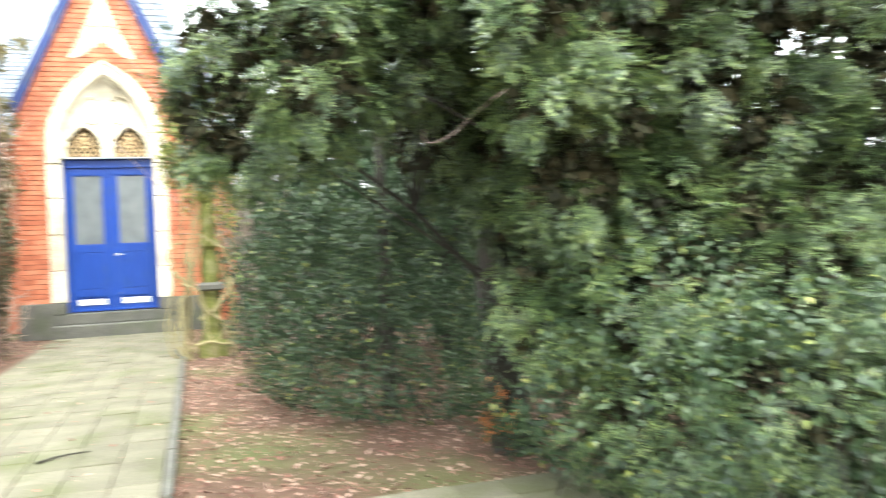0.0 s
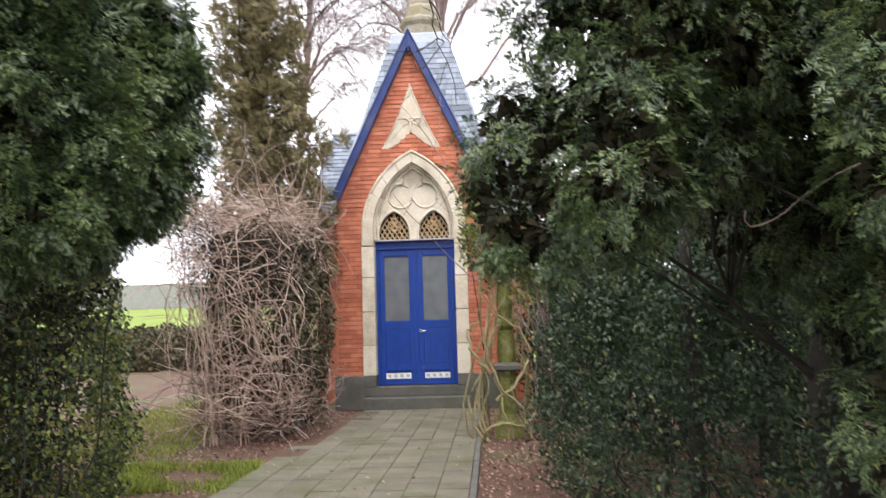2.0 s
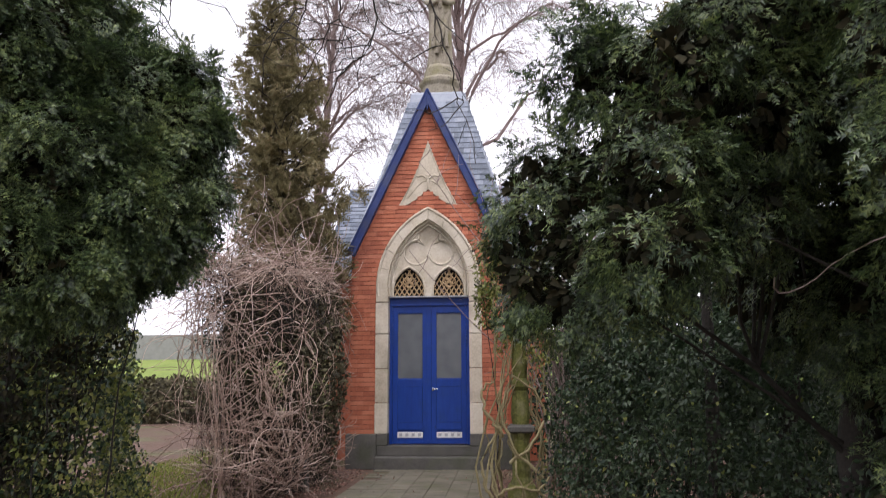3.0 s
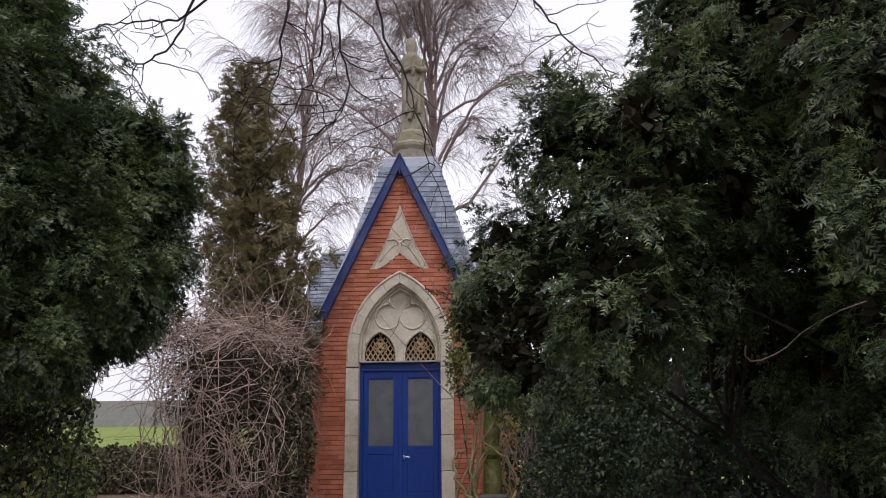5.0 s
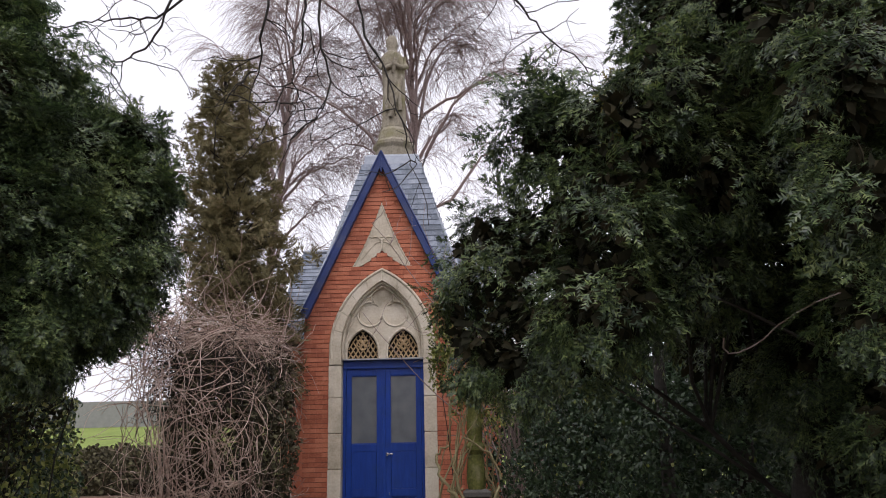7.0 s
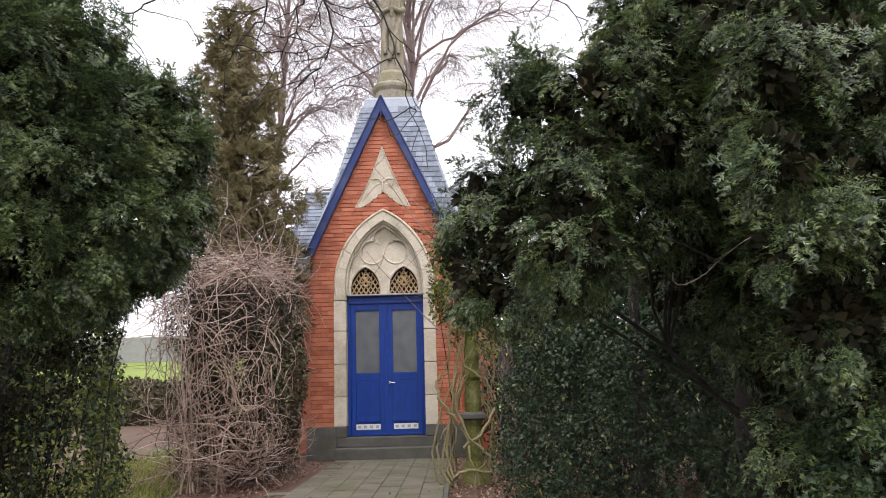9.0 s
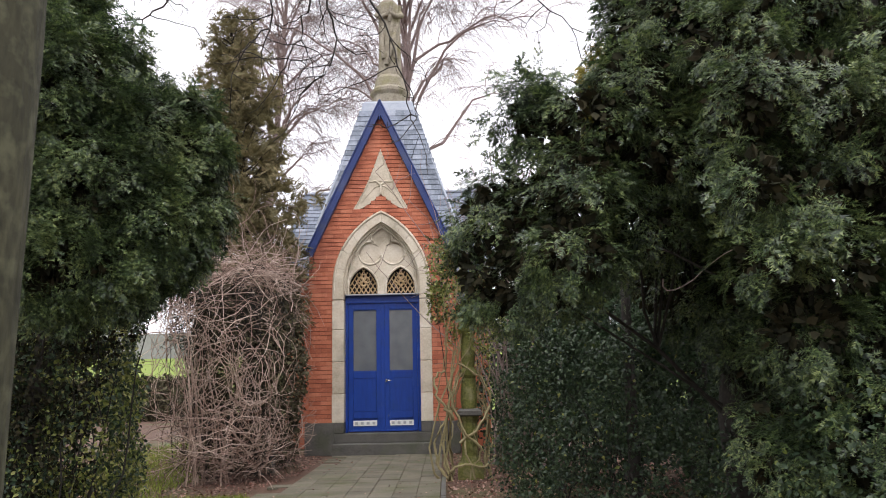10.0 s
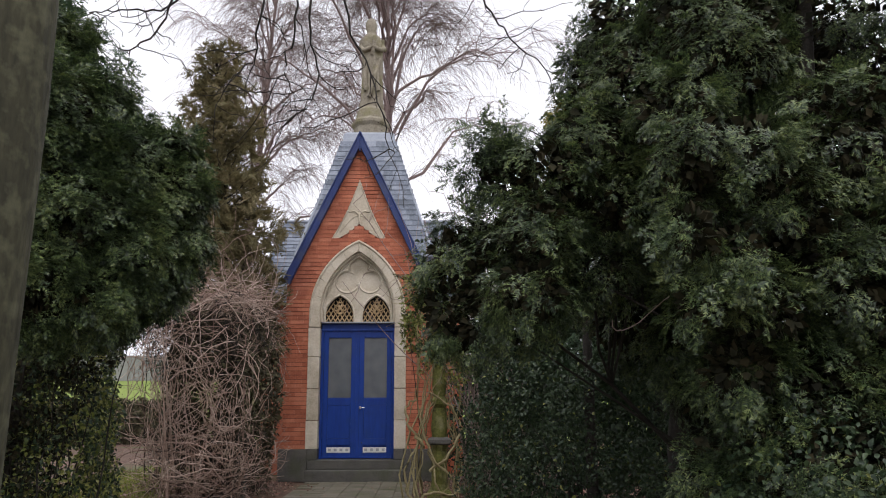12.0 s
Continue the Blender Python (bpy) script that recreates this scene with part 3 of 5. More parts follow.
rose = part("handle", box(0.045, 0.075, 0.165, 0.20, 1.245, 1.30, 0.006), METAL, door, "small chrome lever handle")
part("lever", tubes("lever", [([(0.06, 0.17, 1.274), (0.06, 0.14, 1.274), (0.09, 0.135, 1.276), (0.155, 0.138, 1.272)], 0.010, 0.008)], 8), METAL, rose)
part("keyhole", box(0.085, 0.098, 0.19, 0.202, 0.63, 0.655, 0.002), METAL, door)

# bargeboards and roofs
for s in (-1, 1):
    o = [(0.0, 6.52), (s * 1.39, 3.575)]
    i_ = [(0.0, 6.24), (s * 1.275, 3.54)]
    part("bargeboard", prism([o[0], o[1], i_[1], i_[0]], -0.12, -0.005, 0.008), BARGE, chapel, "dark blue painted bargeboard")
    part("bargeboard_lip", tubes("bargeboard_lip", [([(0, -0.118, 6.515), (s * 1.385, -0.118, 3.60)], 0.018, 0.018)], 6), BARGE, chapel)
part("bargeboard_end", box(-0.012, 0.012, -0.135, -0.11, 6.12, 6.38, 0.003), BARGE, chapel)
body = bmesh.new()
add_box(body, -1.30, 1.30, 0.31, 4.3, -0.02, 3.62)
add_box(body, -2.02, 2.02, 1.45, 4.35, -0.02, 3.55)
part("body_wall", body, BRICK_BODY, chapel, "plain red brick side walls")
bm = bmesh.new()
g = [bm.verts.new((x, y, z)) for y in (-0.10, 2.6) for x, z in ((-1.385, 3.60), (0, 6.515), (1.385, 3.60), (1.30, 3.60), (0, 6.42), (-1.30, 3.60))]
for q in ((0, 1, 7, 6), (1, 2, 8, 7), (2, 3, 9, 8), (3, 4, 10, 9), (4, 5, 11, 10), (5, 0, 6, 11), (0, 5, 4, 1), (1, 4, 3, 2)):
    bm.faces.new([g[i] for i in q])
part("porch_roof", bm, SLATE_BODY, chapel)
H0, Z0, H1, Z1, TY = 1.42, 4.35, 0.54, 7.32, 2.9
part("tower_core", revolve([(H0 - 0.05, 3.5), (H0 - 0.03, Z0), (H1 - 0.03, Z1)], square=True), SLATE_BODY, chapel).location = (0, TY, 0)
WX, WR, WE, WY0 = 1.93, 5.40, 3.35, 1.15
bm = bmesh.new()
g = [bm.verts.new(v) for v in ((-WX - 0.28, WY0, WE), (WX + 0.28, WY0, WE), (WX, TY, WR), (-WX, TY, WR), (-WX - 0.28, 4.65, WE), (WX + 0.28, 4.65, WE))]
for q in ((0, 1, 2, 3), (5, 4, 3, 2), (0, 3, 4), (1, 5, 2), (0, 4, 5, 1)):
    bm.faces.new([g[i] for i in q])
part("wing_roof", bm, SLATE_BODY, chapel)
part("ridge_lead", tubes("ridge_lead", [([(-WX, TY, WR + 0.02), (WX, TY, WR + 0.02)], 0.045, 0.045)], 8), LEAD, chapel)
part("lead_flashing", revolve([(H1 + 0.05, Z1 - 0.24), (H1 + 0.03, Z1), (H1 - 0.04, Z1 + 0.06), (0.45, Z1 + 0.08)], square=True), LEAD, chapel, "pale lead flashing below the pedestal").location = (0, TY, 0)
for sx in (-1, 1):
    part("hip_lead", tubes("hip_lead", [([(sx * (H1 + 0.02), TY - H1 - 0.02, Z1 - 0.2), (sx * (H0 + 0.02), TY - H0 - 0.02, Z0)], 0.03, 0.035)], 6), LEAD, chapel)
cap = part("pedestal", revolve([(0.40, Z1 + 0.08), (0.40, 7.62), (0.43, 7.66), (0.455, 7.70), (0.455, 7.76), (0.42, 7.80), (0.36, 7.84), (0.35, 7.90), (0.33, 8.04), (0.28, 8.12)], 8), WEATHERED, chapel, "moulded stone pedestal with yellow moss")
cap.location = (0, TY, 0)


def statue():
    """A robed figure as one plain worn shape."""
    bm = bmesh.new()
    n, rings = 40, []
    prof = [(0.27, 8.10), (0.275, 8.18), (0.25, 8.40), (0.235, 8.7), (0.23, 9.0), (0.225, 9.3), (0.245, 9.5), (0.255, 9.68), (0.25, 9.82), (0.20, 9.93), (0.11, 10.0), (0.10, 10.05), (0.125, 10.12), (0.135, 10.21), (0.125, 10.30), (0.08, 10.38), (0.02, 10.41)]
    for r, z in prof:
        ring = []
        for i in range(n):
            a = 2 * math.pi * i / n
            fold = 1 + (0.10 * math.sin(a * 8 + z * 1.3) + 0.06 * math.sin(a * 13 - z * 2)) * (1 if z < 9.4 else 0.3 if z < 10 else 0)
            sway = 0.025 * math.sin((z - 8.1) * 2.2)
            ring.append(bm.verts.new((sway + r * fold * math.cos(a), 0.8 * r * fold * math.sin(a), z)))
        rings.append(ring)
    for a, b in zip(rings, rings[1:]):
        for i in range(n):
            bm.faces.new((a[i], a[(i + 1) % n], b[(i + 1) % n], b[i]))
    bm.faces.new(rings[0][::-1])
    bm.faces.new(rings[-1])
    me = bpy.data.meshes.new("arms")
    bm.to_mesh(me)
    bm.free()
    V = [tuple(v.co) for v in me.vertices]
    F = [tuple(p.vertices) for p in me.polygons]
    for path in ([(0.02, -0.17, 9.42), (0.05, -0.24, 9.58), (0.07, -0.22, 9.78), (0.07, -0.19, 9.86)], [(0.20, -0.10, 9.35), (0.10, -0.25, 8.9), (-0.05, -0.22, 8.35)], [(-0.22, 0, 9.82), (-0.27, -0.06, 9.62), (-0.16, -0.2, 9.5), (-0.02, -0.24, 9.56)], [(0.22, 0, 9.82), (0.28, -0.06, 9.6), (0.18, -0.2, 9.52), (0.02, -0.25, 9.6)], [(-0.13, -0.14, 9.3), (-0.15, -0.18, 8.9), (-0.12, -0.2, 8.5)], [(0.14, -0.14, 9.25), (0.13, -0.19, 8.9), (0.16, -0.2, 8.5)]):
        v, t = tube_arrays([(path, 0.085 if abs(path[0][0]) > 0.2 else 0.05, 0.05)], 10)
        k = len(V)
        V += [tuple(q) for q in v]
        F += [tuple(int(i) + k for i in q) for q in t]
    me = mesh_of("statue", V, F)
    me.shade_smooth()
    return me


st = solid("statue", statue(), WEATHERED, "weathered stone statue with yellow lichen on the chapel roof", "statue")
st.location = (0, TY, 0)

# ---- paving ----
path = tagged(new("path"), "path of mossy grey square concrete slabs", "path", kind="structure")
TILE = 0.27
tile_me = bpy.data.meshes.new("slab")
bm = box(-TILE / 2 + 0.003, TILE / 2 - 0.003, -TILE / 2 + 0.003, TILE / 2 - 0.003, -0.05, 0, 0.0)
top = max(bm.faces, key=lambda f: f.calc_center_median().z)
bmesh.ops.bevel(bm, geom=list(top.edges), offset=0.004, segments=1, affect="EDGES")
bm.to_mesh(tile_me)
bm.free()
tile_me.materials.append(SLAB)
far_tiles = bmesh.new()
tile_spots = []
for j in range(0, 36):
    y = -0.48 - TILE * j
    left = -0.80 if y > -3.2 else -0.80 - 0.29 * min(1, (-3.2 - y) / 2.5)
    for i in range(9):
        x = 1.055 - TILE * (i + 0.5)
        if x - TILE / 2 > left - 0.12 + 0.10 * math.sin(j * 2.1):
            tile_spots.append((x, y))
for j in range(24):
    for i in range(34):
        x, y = 6.0 - TILE * (i + 0.5), -10.02 - TILE * (j + 0.5)
        add_box(far_tiles, x - TILE / 2 + 0.003, x + TILE / 2 - 0.003, y - TILE / 2 + 0.003, y + TILE / 2 - 0.003, -0.05, 0.003 * math.sin(i * 3.1 + j * 1.7))
me = bpy.data.meshes.new("slabs")
far_tiles.to_mesh(me)
far_tiles.free()
tagged(part("slabs", me, SLAB_BODY, path), "further slabs of the cross path", kind="stuff")
part("slab_bed", box(-0.95, 1.055, -10.0, -0.35, -0.06, -0.012, 0.0), SOIL, path)
part("slab_bed", box(-3.2, 6.0, -16.6, -10.005, -0.06, -0.012, 0.0), SOIL, path)
for j in range(6):
    y0 = -3.62 - j
    kerb = part("kerb", box(1.062, 1.118, y0 - 0.99, y0, -0.10, 0.028 + 0.004 * math.sin(j * 2), 0.008), DARK_STONE, path, "narrow concrete edging kerb")


# ---- planting ----
def bough(rows, depth=1.15):
    """Lumps of a crown from (x, y, z, half-width, half-height)."""
    return [(x, y, z, r, r * depth, rz) for x, y, z, r, rz in rows]


def yew(name, label, lumps, clumps, fronds, trunks, limbs, core, seed=0.0, radius=(0.08, 0.15), size=(0.65, 1.10)):
    """A yew: trunks and limbs, a near-black leaf core for the shaded gaps, and drooping fronds gathered in tufts over
    its skin.
    """
    t = thing(name, label, "yew", "yew trees by the path")
    lumps = np.asarray(lumps, float)
    skin = np.column_stack([lumps[:, :3], np.maximum(0.06, lumps[:, 3:] - 0.06)])
    p, d = clump_points(skin, clumps, 0.85, 0.22, seed, 0.86)
    r = RNG.uniform(radius[0], radius[1], len(p))
    per = fronds // len(FRONDS)
    for template in FRONDS:
        pick = RNG.integers(0, len(p), per)
        out = unit(d[pick] * 0.8 + RNG.normal(size=(per, 3)) * 0.55 + np.array([0, 0, 0.05]))
        q = p[pick] + out * r[pick, None] * RNG.uniform(0.1, 0.75, (per, 1))
        way = unit(out * 0.9 + np.array([0, 0, -0.55]) + RNG.normal(size=out.shape) * 0.22)
        up = unit(d[pick] * 0.7 + np.array([0, 0, 0.75]) + RNG.normal(size=out.shape) * 0.25)
        part("foliage", tri_mesh("foliage", *scatter(template, q, frames_from(way, up), RNG.uniform(size[0], size[1], per))), YEW, t)
    # dark leaf core blocks sky and light, so gaps between fronds read dark
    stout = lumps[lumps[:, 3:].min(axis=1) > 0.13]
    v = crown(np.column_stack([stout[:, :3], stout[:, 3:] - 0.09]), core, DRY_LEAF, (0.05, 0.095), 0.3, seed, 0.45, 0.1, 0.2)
    part("inner_foliage", tri_mesh("inner_foliage", *v), YEW_SHADE, t, "inner leaves coloured near black for the shaded gaps")
    for line, r0, r1 in trunks:
        part("trunk", tubes("trunk", [(line, r0, r1)], 10), DARK_BARK, t)
    for _ in range(limbs):
        k = RNG.integers(len(lumps))
        base = trunks[RNG.integers(len(trunks))][0]
        a = np.array(base[RNG.integers(1, len(base))], float)
        b = lumps[k, :3] + lumps[k, 3:] * unit(RNG.normal(size=3)) * 0.5
        m = (a + b) / 2 + RNG.normal(size=3) * 0.12 + np.array([0, 0, 0.12])
        q = np.linspace(0, 1, 8)[:, None]
        part("branch", tubes("branch", [((1 - q) ** 2 * a + 2 * q * (1 - q) * m + q * q * b + RNG.normal(size=(8, 3)) * 0.012, 0.011, 0.004)], 5), DARK_BARK, t)
    return t


def far_yew(label, lumps, clumps, sprays, trunks, seed):
    """A yew further back, with coarser sprays."""
    t = thing("yew_tree", label, "yew", "yew trees by the path")
    small, d = tufts(lumps, clumps, (0.2, 0.4), seed, 0.2)
    pick = RNG.integers(0, len(small), sprays)
    u = unit(RNG.normal(size=(sprays, 3)) + d[pick] * 0.9 + np.array([0, 0, 0.25]))
    p = small[pick, :3] + small[pick, 3:] * u * (0.62 + 0.38 * RNG.random((sprays, 1)))
    way = unit(u * 0.75 + d[pick] * 0.25 + np.array([0, 0, -0.5]) + RNG.normal(size=u.shape) * 0.25)
    up = unit(u * 0.6 + np.array([0, 0, 0.8]) + RNG.normal(size=u.shape) * 0.2)
    part("foliage", tri_mesh("foliage", *scatter(SPRAY_FAR, p, frames_from(way, up), RNG.uniform(0.8, 1.3, sprays))), YEW_DARK, t)
    for line, r0, r1 in trunks:
        part("trunk", tubes("trunk", [(line, r0, r1)], 10), DARK_BARK, t)
    return t


# the yew by the path opening: its low lobe, its pointed top, the main mass and the boughs nearest the cross path
LOBE = [(1.41, -9.80, 2.26, 0.22, 0.25), (1.36, -9.80, 1.93, 0.19, 0.22), (1.51, -9.70, 1.76, 0.19, 0.16), (1.59, -9.80, 2.38, 0.19, 0.18), (1.66, -9.89, 2.08, 0.29, 0.29), (1.61, -9.89, 1.79, 0.22, 0.20), (1.48, -9.70, 2.47, 0.16, 0.13), (1.78, -10.00, 2.32, 0.23, 0.21), (1.81, -10.00, 1.83, 0.25, 0.20)]
TOP = [(1.59, -10.10, 3.05, 0.11, 0.14), (1.55, -10.10, 2.88, 0.09, 0.13), (1.66, -10.10, 2.91, 0.15, 0.17), (1.79, -10.00, 3.13, 0.12, 0.10), (1.90, -10.00, 3.14, 0.12, 0.11), (1.67, -10.10, 2.71, 0.12, 0.12), (1.79, -10.10, 2.77, 0.22, 0.20)]
MAIN = [(2.00, -10.20, 2.69, 0.32, 0.28), (1.91, -10.30, 2.32, 0.28, 0.25), (1.86, -10.39, 1.96, 0.25, 0.24), (2.26, -10.20, 2.90, 0.29, 0.31), (2.37, -9.80, 3.42, 0.20, 0.24), (2.46, -9.80, 3.65, 0.23, 0.31), (2.61, -10.10, 3.29, 0.39, 0.42), (2.42, -10.00, 2.59, 0.40, 0.32), (2.32, -9.89, 2.21, 0.35, 0.28), (2.80, -9.89, 4.01, 0.48, 0.44), (2.94, -9.70, 2.90, 0.44, 0.44), (2.99, -9.30, 2.43, 0.46, 0.46), (2.86, -9.10, 1.96, 0.48, 0.38), (3.18, -9.39, 1.81, 0.44, 0.36), (3.06, -10.20, 3.67, 0.49, 0.46)]
NEAR = [(2.62, -11.00, 2.63, 0.24, 0.30), (2.57, -11.10, 2.15, 0.18, 0.19), (2.59, -10.89, 2.88, 0.24, 0.24), (2.61, -10.89, 2.38, 0.16, 0.16), (2.65, -11.00, 1.82, 0.18, 0.18), (2.95, -10.89, 2.57, 0.31, 0.33), (2.81, -11.00, 2.06, 0.23, 0.23), (3.18, -10.80, 2.32, 0.31, 0.31), (3.01, -10.80, 1.77, 0.28, 0.26), (3.55, -10.70, 2.79, 0.38, 0.38), (3.50, -10.70, 2.03, 0.33, 0.33), (3.99, -10.60, 2.45, 0.40, 0.42), (3.85, -10.60, 1.80, 0.36, 0.34), (2.93, -10.70, 1.47, 0.26, 0.22), (3.37, -10.60, 1.47, 0.32, 0.25), (3.66, -10.60, 1.34, 0.34, 0.25), (4.46, -10.50, 2.21, 0.45, 0.54)]
SKIRT = [(3.3, -10.7, 1.0, 0.45, 0.40), (3.9, -10.8, 1.0, 0.50, 0.45), (2.95, -10.4, 0.9, 0.32, 0.32), (4.5, -10.7, 1.2, 0.5, 0.5), (3.7, -11.0, 0.5, 0.40, 0.35), (4.4, -11.0, 0.5, 0.5, 0.4), (3.2, -10.9, 0.45, 0.35, 0.32), (4.9, -10.9, 1.9, 0.6, 0.8)]
overhang = yew("yew_tree", "large dark green yew overhanging the path opening", bough(LOBE + [(x, y, z - 0.09, *more) for x, y, z, *more in TOP] + MAIN + NEAR) + [(3.3, -10.1, 4.3, 0.6, 0.6, 0.5), (4.2, -10.2, 3.8, 0.7, 0.6, 0.7), (3.05, -10.5, 3.4, 0.4, 0.4, 0.4), (3.2, -9.3, 3.0, 0.7, 0.5, 0.9), (3.9, -9.4, 3.2, 0.9, 0.7, 1.2), (3.6, -9.6, 1.6, 0.8, 0.5, 0.8)] + bough(SKIRT), 1900, 17600,
    [([(3.1, -9.4, -0.05), (3.0, -9.4, 1.0), (3.1, -9.5, 2.2), (3.3, -9.7, 4.2)], 0.13, 0.05), ([(3.5, -10.3, -0.05), (3.45, -10.3, 1.3), (3.6, -10.3, 2.8), (3.7, -10.3, 4.2)], 0.12, 0.04), ([(3.05, -9.4, 0.9), (2.5, -9.5, 1.45), (2.05, -9.7, 1.75), (1.65, -9.8, 1.95)], 0.016, 0.006)], 26, 40000, 1.0)
part("bare_shoot", tubes("bare_shoot", [([(2.32, -10.41, 1.785), (2.33, -10.36, 1.752), (2.36, -10.33, 1.732), (2.40, -10.33, 1.735), (2.45, -10.34, 1.755), (2.50, -10.35, 1.785), (2.55, -10.38, 1.835), (2.53, -10.60, 1.845), (2.48, -10.90, 1.840), (2.40, -11.25, 1.810)], 0.0038, 0.0022)], 6), BIRCH, overhang, "pale bare hooked shoot")
LEFT_OUTER = [(-0.59, -9.20, 2.82, 0.28, 0.26), (-0.62, -9.10, 3.23, 0.16, 0.15), (-0.45, -9.10, 2.96, 0.14, 0.17), (-0.48, -9.20, 2.47, 0.20, 0.20), (-0.61, -9.20, 2.18, 0.19, 0.18), (-0.87, -9.10, 3.39, 0.12, 0.14), (-0.75, -9.39, 2.39, 0.35, 0.32), (-0.92, -9.30, 2.98, 0.40, 0.34)]
LEFT_INNER = [(-1.27, -9.20, 3.52, 0.33, 0.34), (-0.93, -9.50, 2.07, 0.31, 0.31), (-1.07, -9.60, 2.59, 0.37, 0.41), (-1.39, -9.60, 3.16, 0.46, 0.58), (-1.31, -9.60, 2.23, 0.43, 0.52), (-1.67, -9.00, 4.05, 0.32, 0.35)]
yew("yew_tree", "dark green yew with a cut-away underside beside the path opening", [(x - 0.06, *more) for x, *more in bough(LEFT_OUTER + LEFT_INNER)], 1100, 10400,
    [([(-2.0, -8.6, -0.05), (-1.95, -8.6, 1.1), (-1.7, -8.8, 2.0), (-1.4, -9.2, 3.6)], 0.10, 0.05)], 16, 20000, 2.3)
BACK_RIGHT = [(2.9, -6.6, 2.4, 0.8, 0.9, 0.9), (3.2, -6.4, 3.2, 0.8, 0.9, 0.6), (3.8, -6.6, 4.2, 0.7, 0.8, 0.7), (4.2, -6.4, 3.0, 1.1, 1.0, 1.5), (3.6, -6.4, 1.5, 1.2, 0.9, 1.0), (4.8, -6.2, 5.0, 0.9, 0.9, 1.1), (5.4, -6.6, 3.2, 1.2, 1.1, 1.9)]
far_yew("tall dark yew standing behind the hedge", BACK_RIGHT, 420, 6500,
    [([(3.7, -6.4, -0.05), (3.7, -6.4, 2.0), (3.8, -6.5, 4.6)], 0.13, 0.04), ([(4.8, -6.7, -0.05), (4.8, -6.7, 3.0), (4.75, -6.8, 5.6)], 0.12, 0.03)], 3.1)
BACK_LEFT = [(-2.4, -6.8, 4.75, 0.55, 0.6, 0.22), (-2.9, -6.8, 5.3, 0.6, 0.6, 0.28), (-2.6, -6.9, 4.2, 0.6, 0.6, 0.3), (-3.3, -6.8, 5.9, 0.6, 0.6, 0.3), (-3.2, -6.8, 3.4, 0.9, 0.9, 0.9), (-3.9, -6.8, 4.7, 0.7, 0.8, 0.6), (-4.0, -6.6, 2.6, 1.1, 1.0, 1.6), (-4.4, -6.8, 5.4, 0.6, 0.7, 0.9), (-3.4, -6.2, 2.0, 0.6, 0.7, 0.8)]
far_yew("dark spiky conifer behind the yew", BACK_LEFT, 260, 4800, [([(-3.6, -6.7, -0.05), (-3.6, -6.7, 2.5), (-3.8, -6.8, 5.4)], 0.13, 0.04)], 4.4)
yellow = thing("golden_conifer", "small golden-yellow conifer among the dark yews", "conifer")
part("foliage", tri_mesh("foliage", *crown([(2.62, -7.8, 3.92, 0.17, 0.17, 0.22), (2.66, -7.8, 3.55, 0.18, 0.18, 0.32)], 420, SPRAY_FAR, (0.7, 1.1), 0.2, 5.0)), YEW_YELLOW, yellow)
part("trunk", tubes("trunk", [([(2.7, -7.8, -0.05), (2.7, -7.8, 2.0), (2.63, -7.8, 3.9)], 0.06, 0.02)], 8), DARK_BARK, yellow)

# brownish narrow conifer behind the dead climber
cone = thing("cypress", "narrow brownish-green cypress thinning at the top", "conifer")
lumps = []
for i in range(22):
    z = 2.5 + 5.3 * i / 21
    r = 0.98 * math.sqrt(max(0.03, 1 - ((z - 2.9) / 5.2) ** 2)) * (0.85 + 0.3 * ((i * 0.618) % 1))
    a = i * 2.4
    lumps.append((-1.95 - 0.10 * z + 0.45 * r * math.cos(a), -0.5 + 0.45 * r * math.sin(a), z, 0.58 * r, 0.58 * r, 0.36))
part("foliage", tri_mesh("foliage", *crown(lumps, 5200, SPRAY_FAR, (0.8, 1.6), 0.1, 6.0, 0.55, 0.8, 0.5)), CONIFER, cone)
part("trunk", tubes("trunk", [([(-2.0, -0.5, -0.05), (-2.25, -0.5, 3.0), (-2.75, -0.5, 8.0)], 0.14, 0.02)], 8), DARK_BARK, cone)
paths = []
for i in range(150):
    z = RNG.uniform(1.5, 8.0)
    a = RNG.uniform(0, 6.28)
    r = 1.15 * (1 - (z / 8.8)) ** 0.75 + 0.25
    s = np.array((-1.95 - 0.10 * z, -0.5, z))
    paths.append((wander(s, (math.cos(a), math.sin(a), 0.35), r, 6, 0.12), 0.014, 0.003))
part("branch_tangle", tubes("branches", paths, 4), DARK_BARK, cone)["kind"] = "stuff"


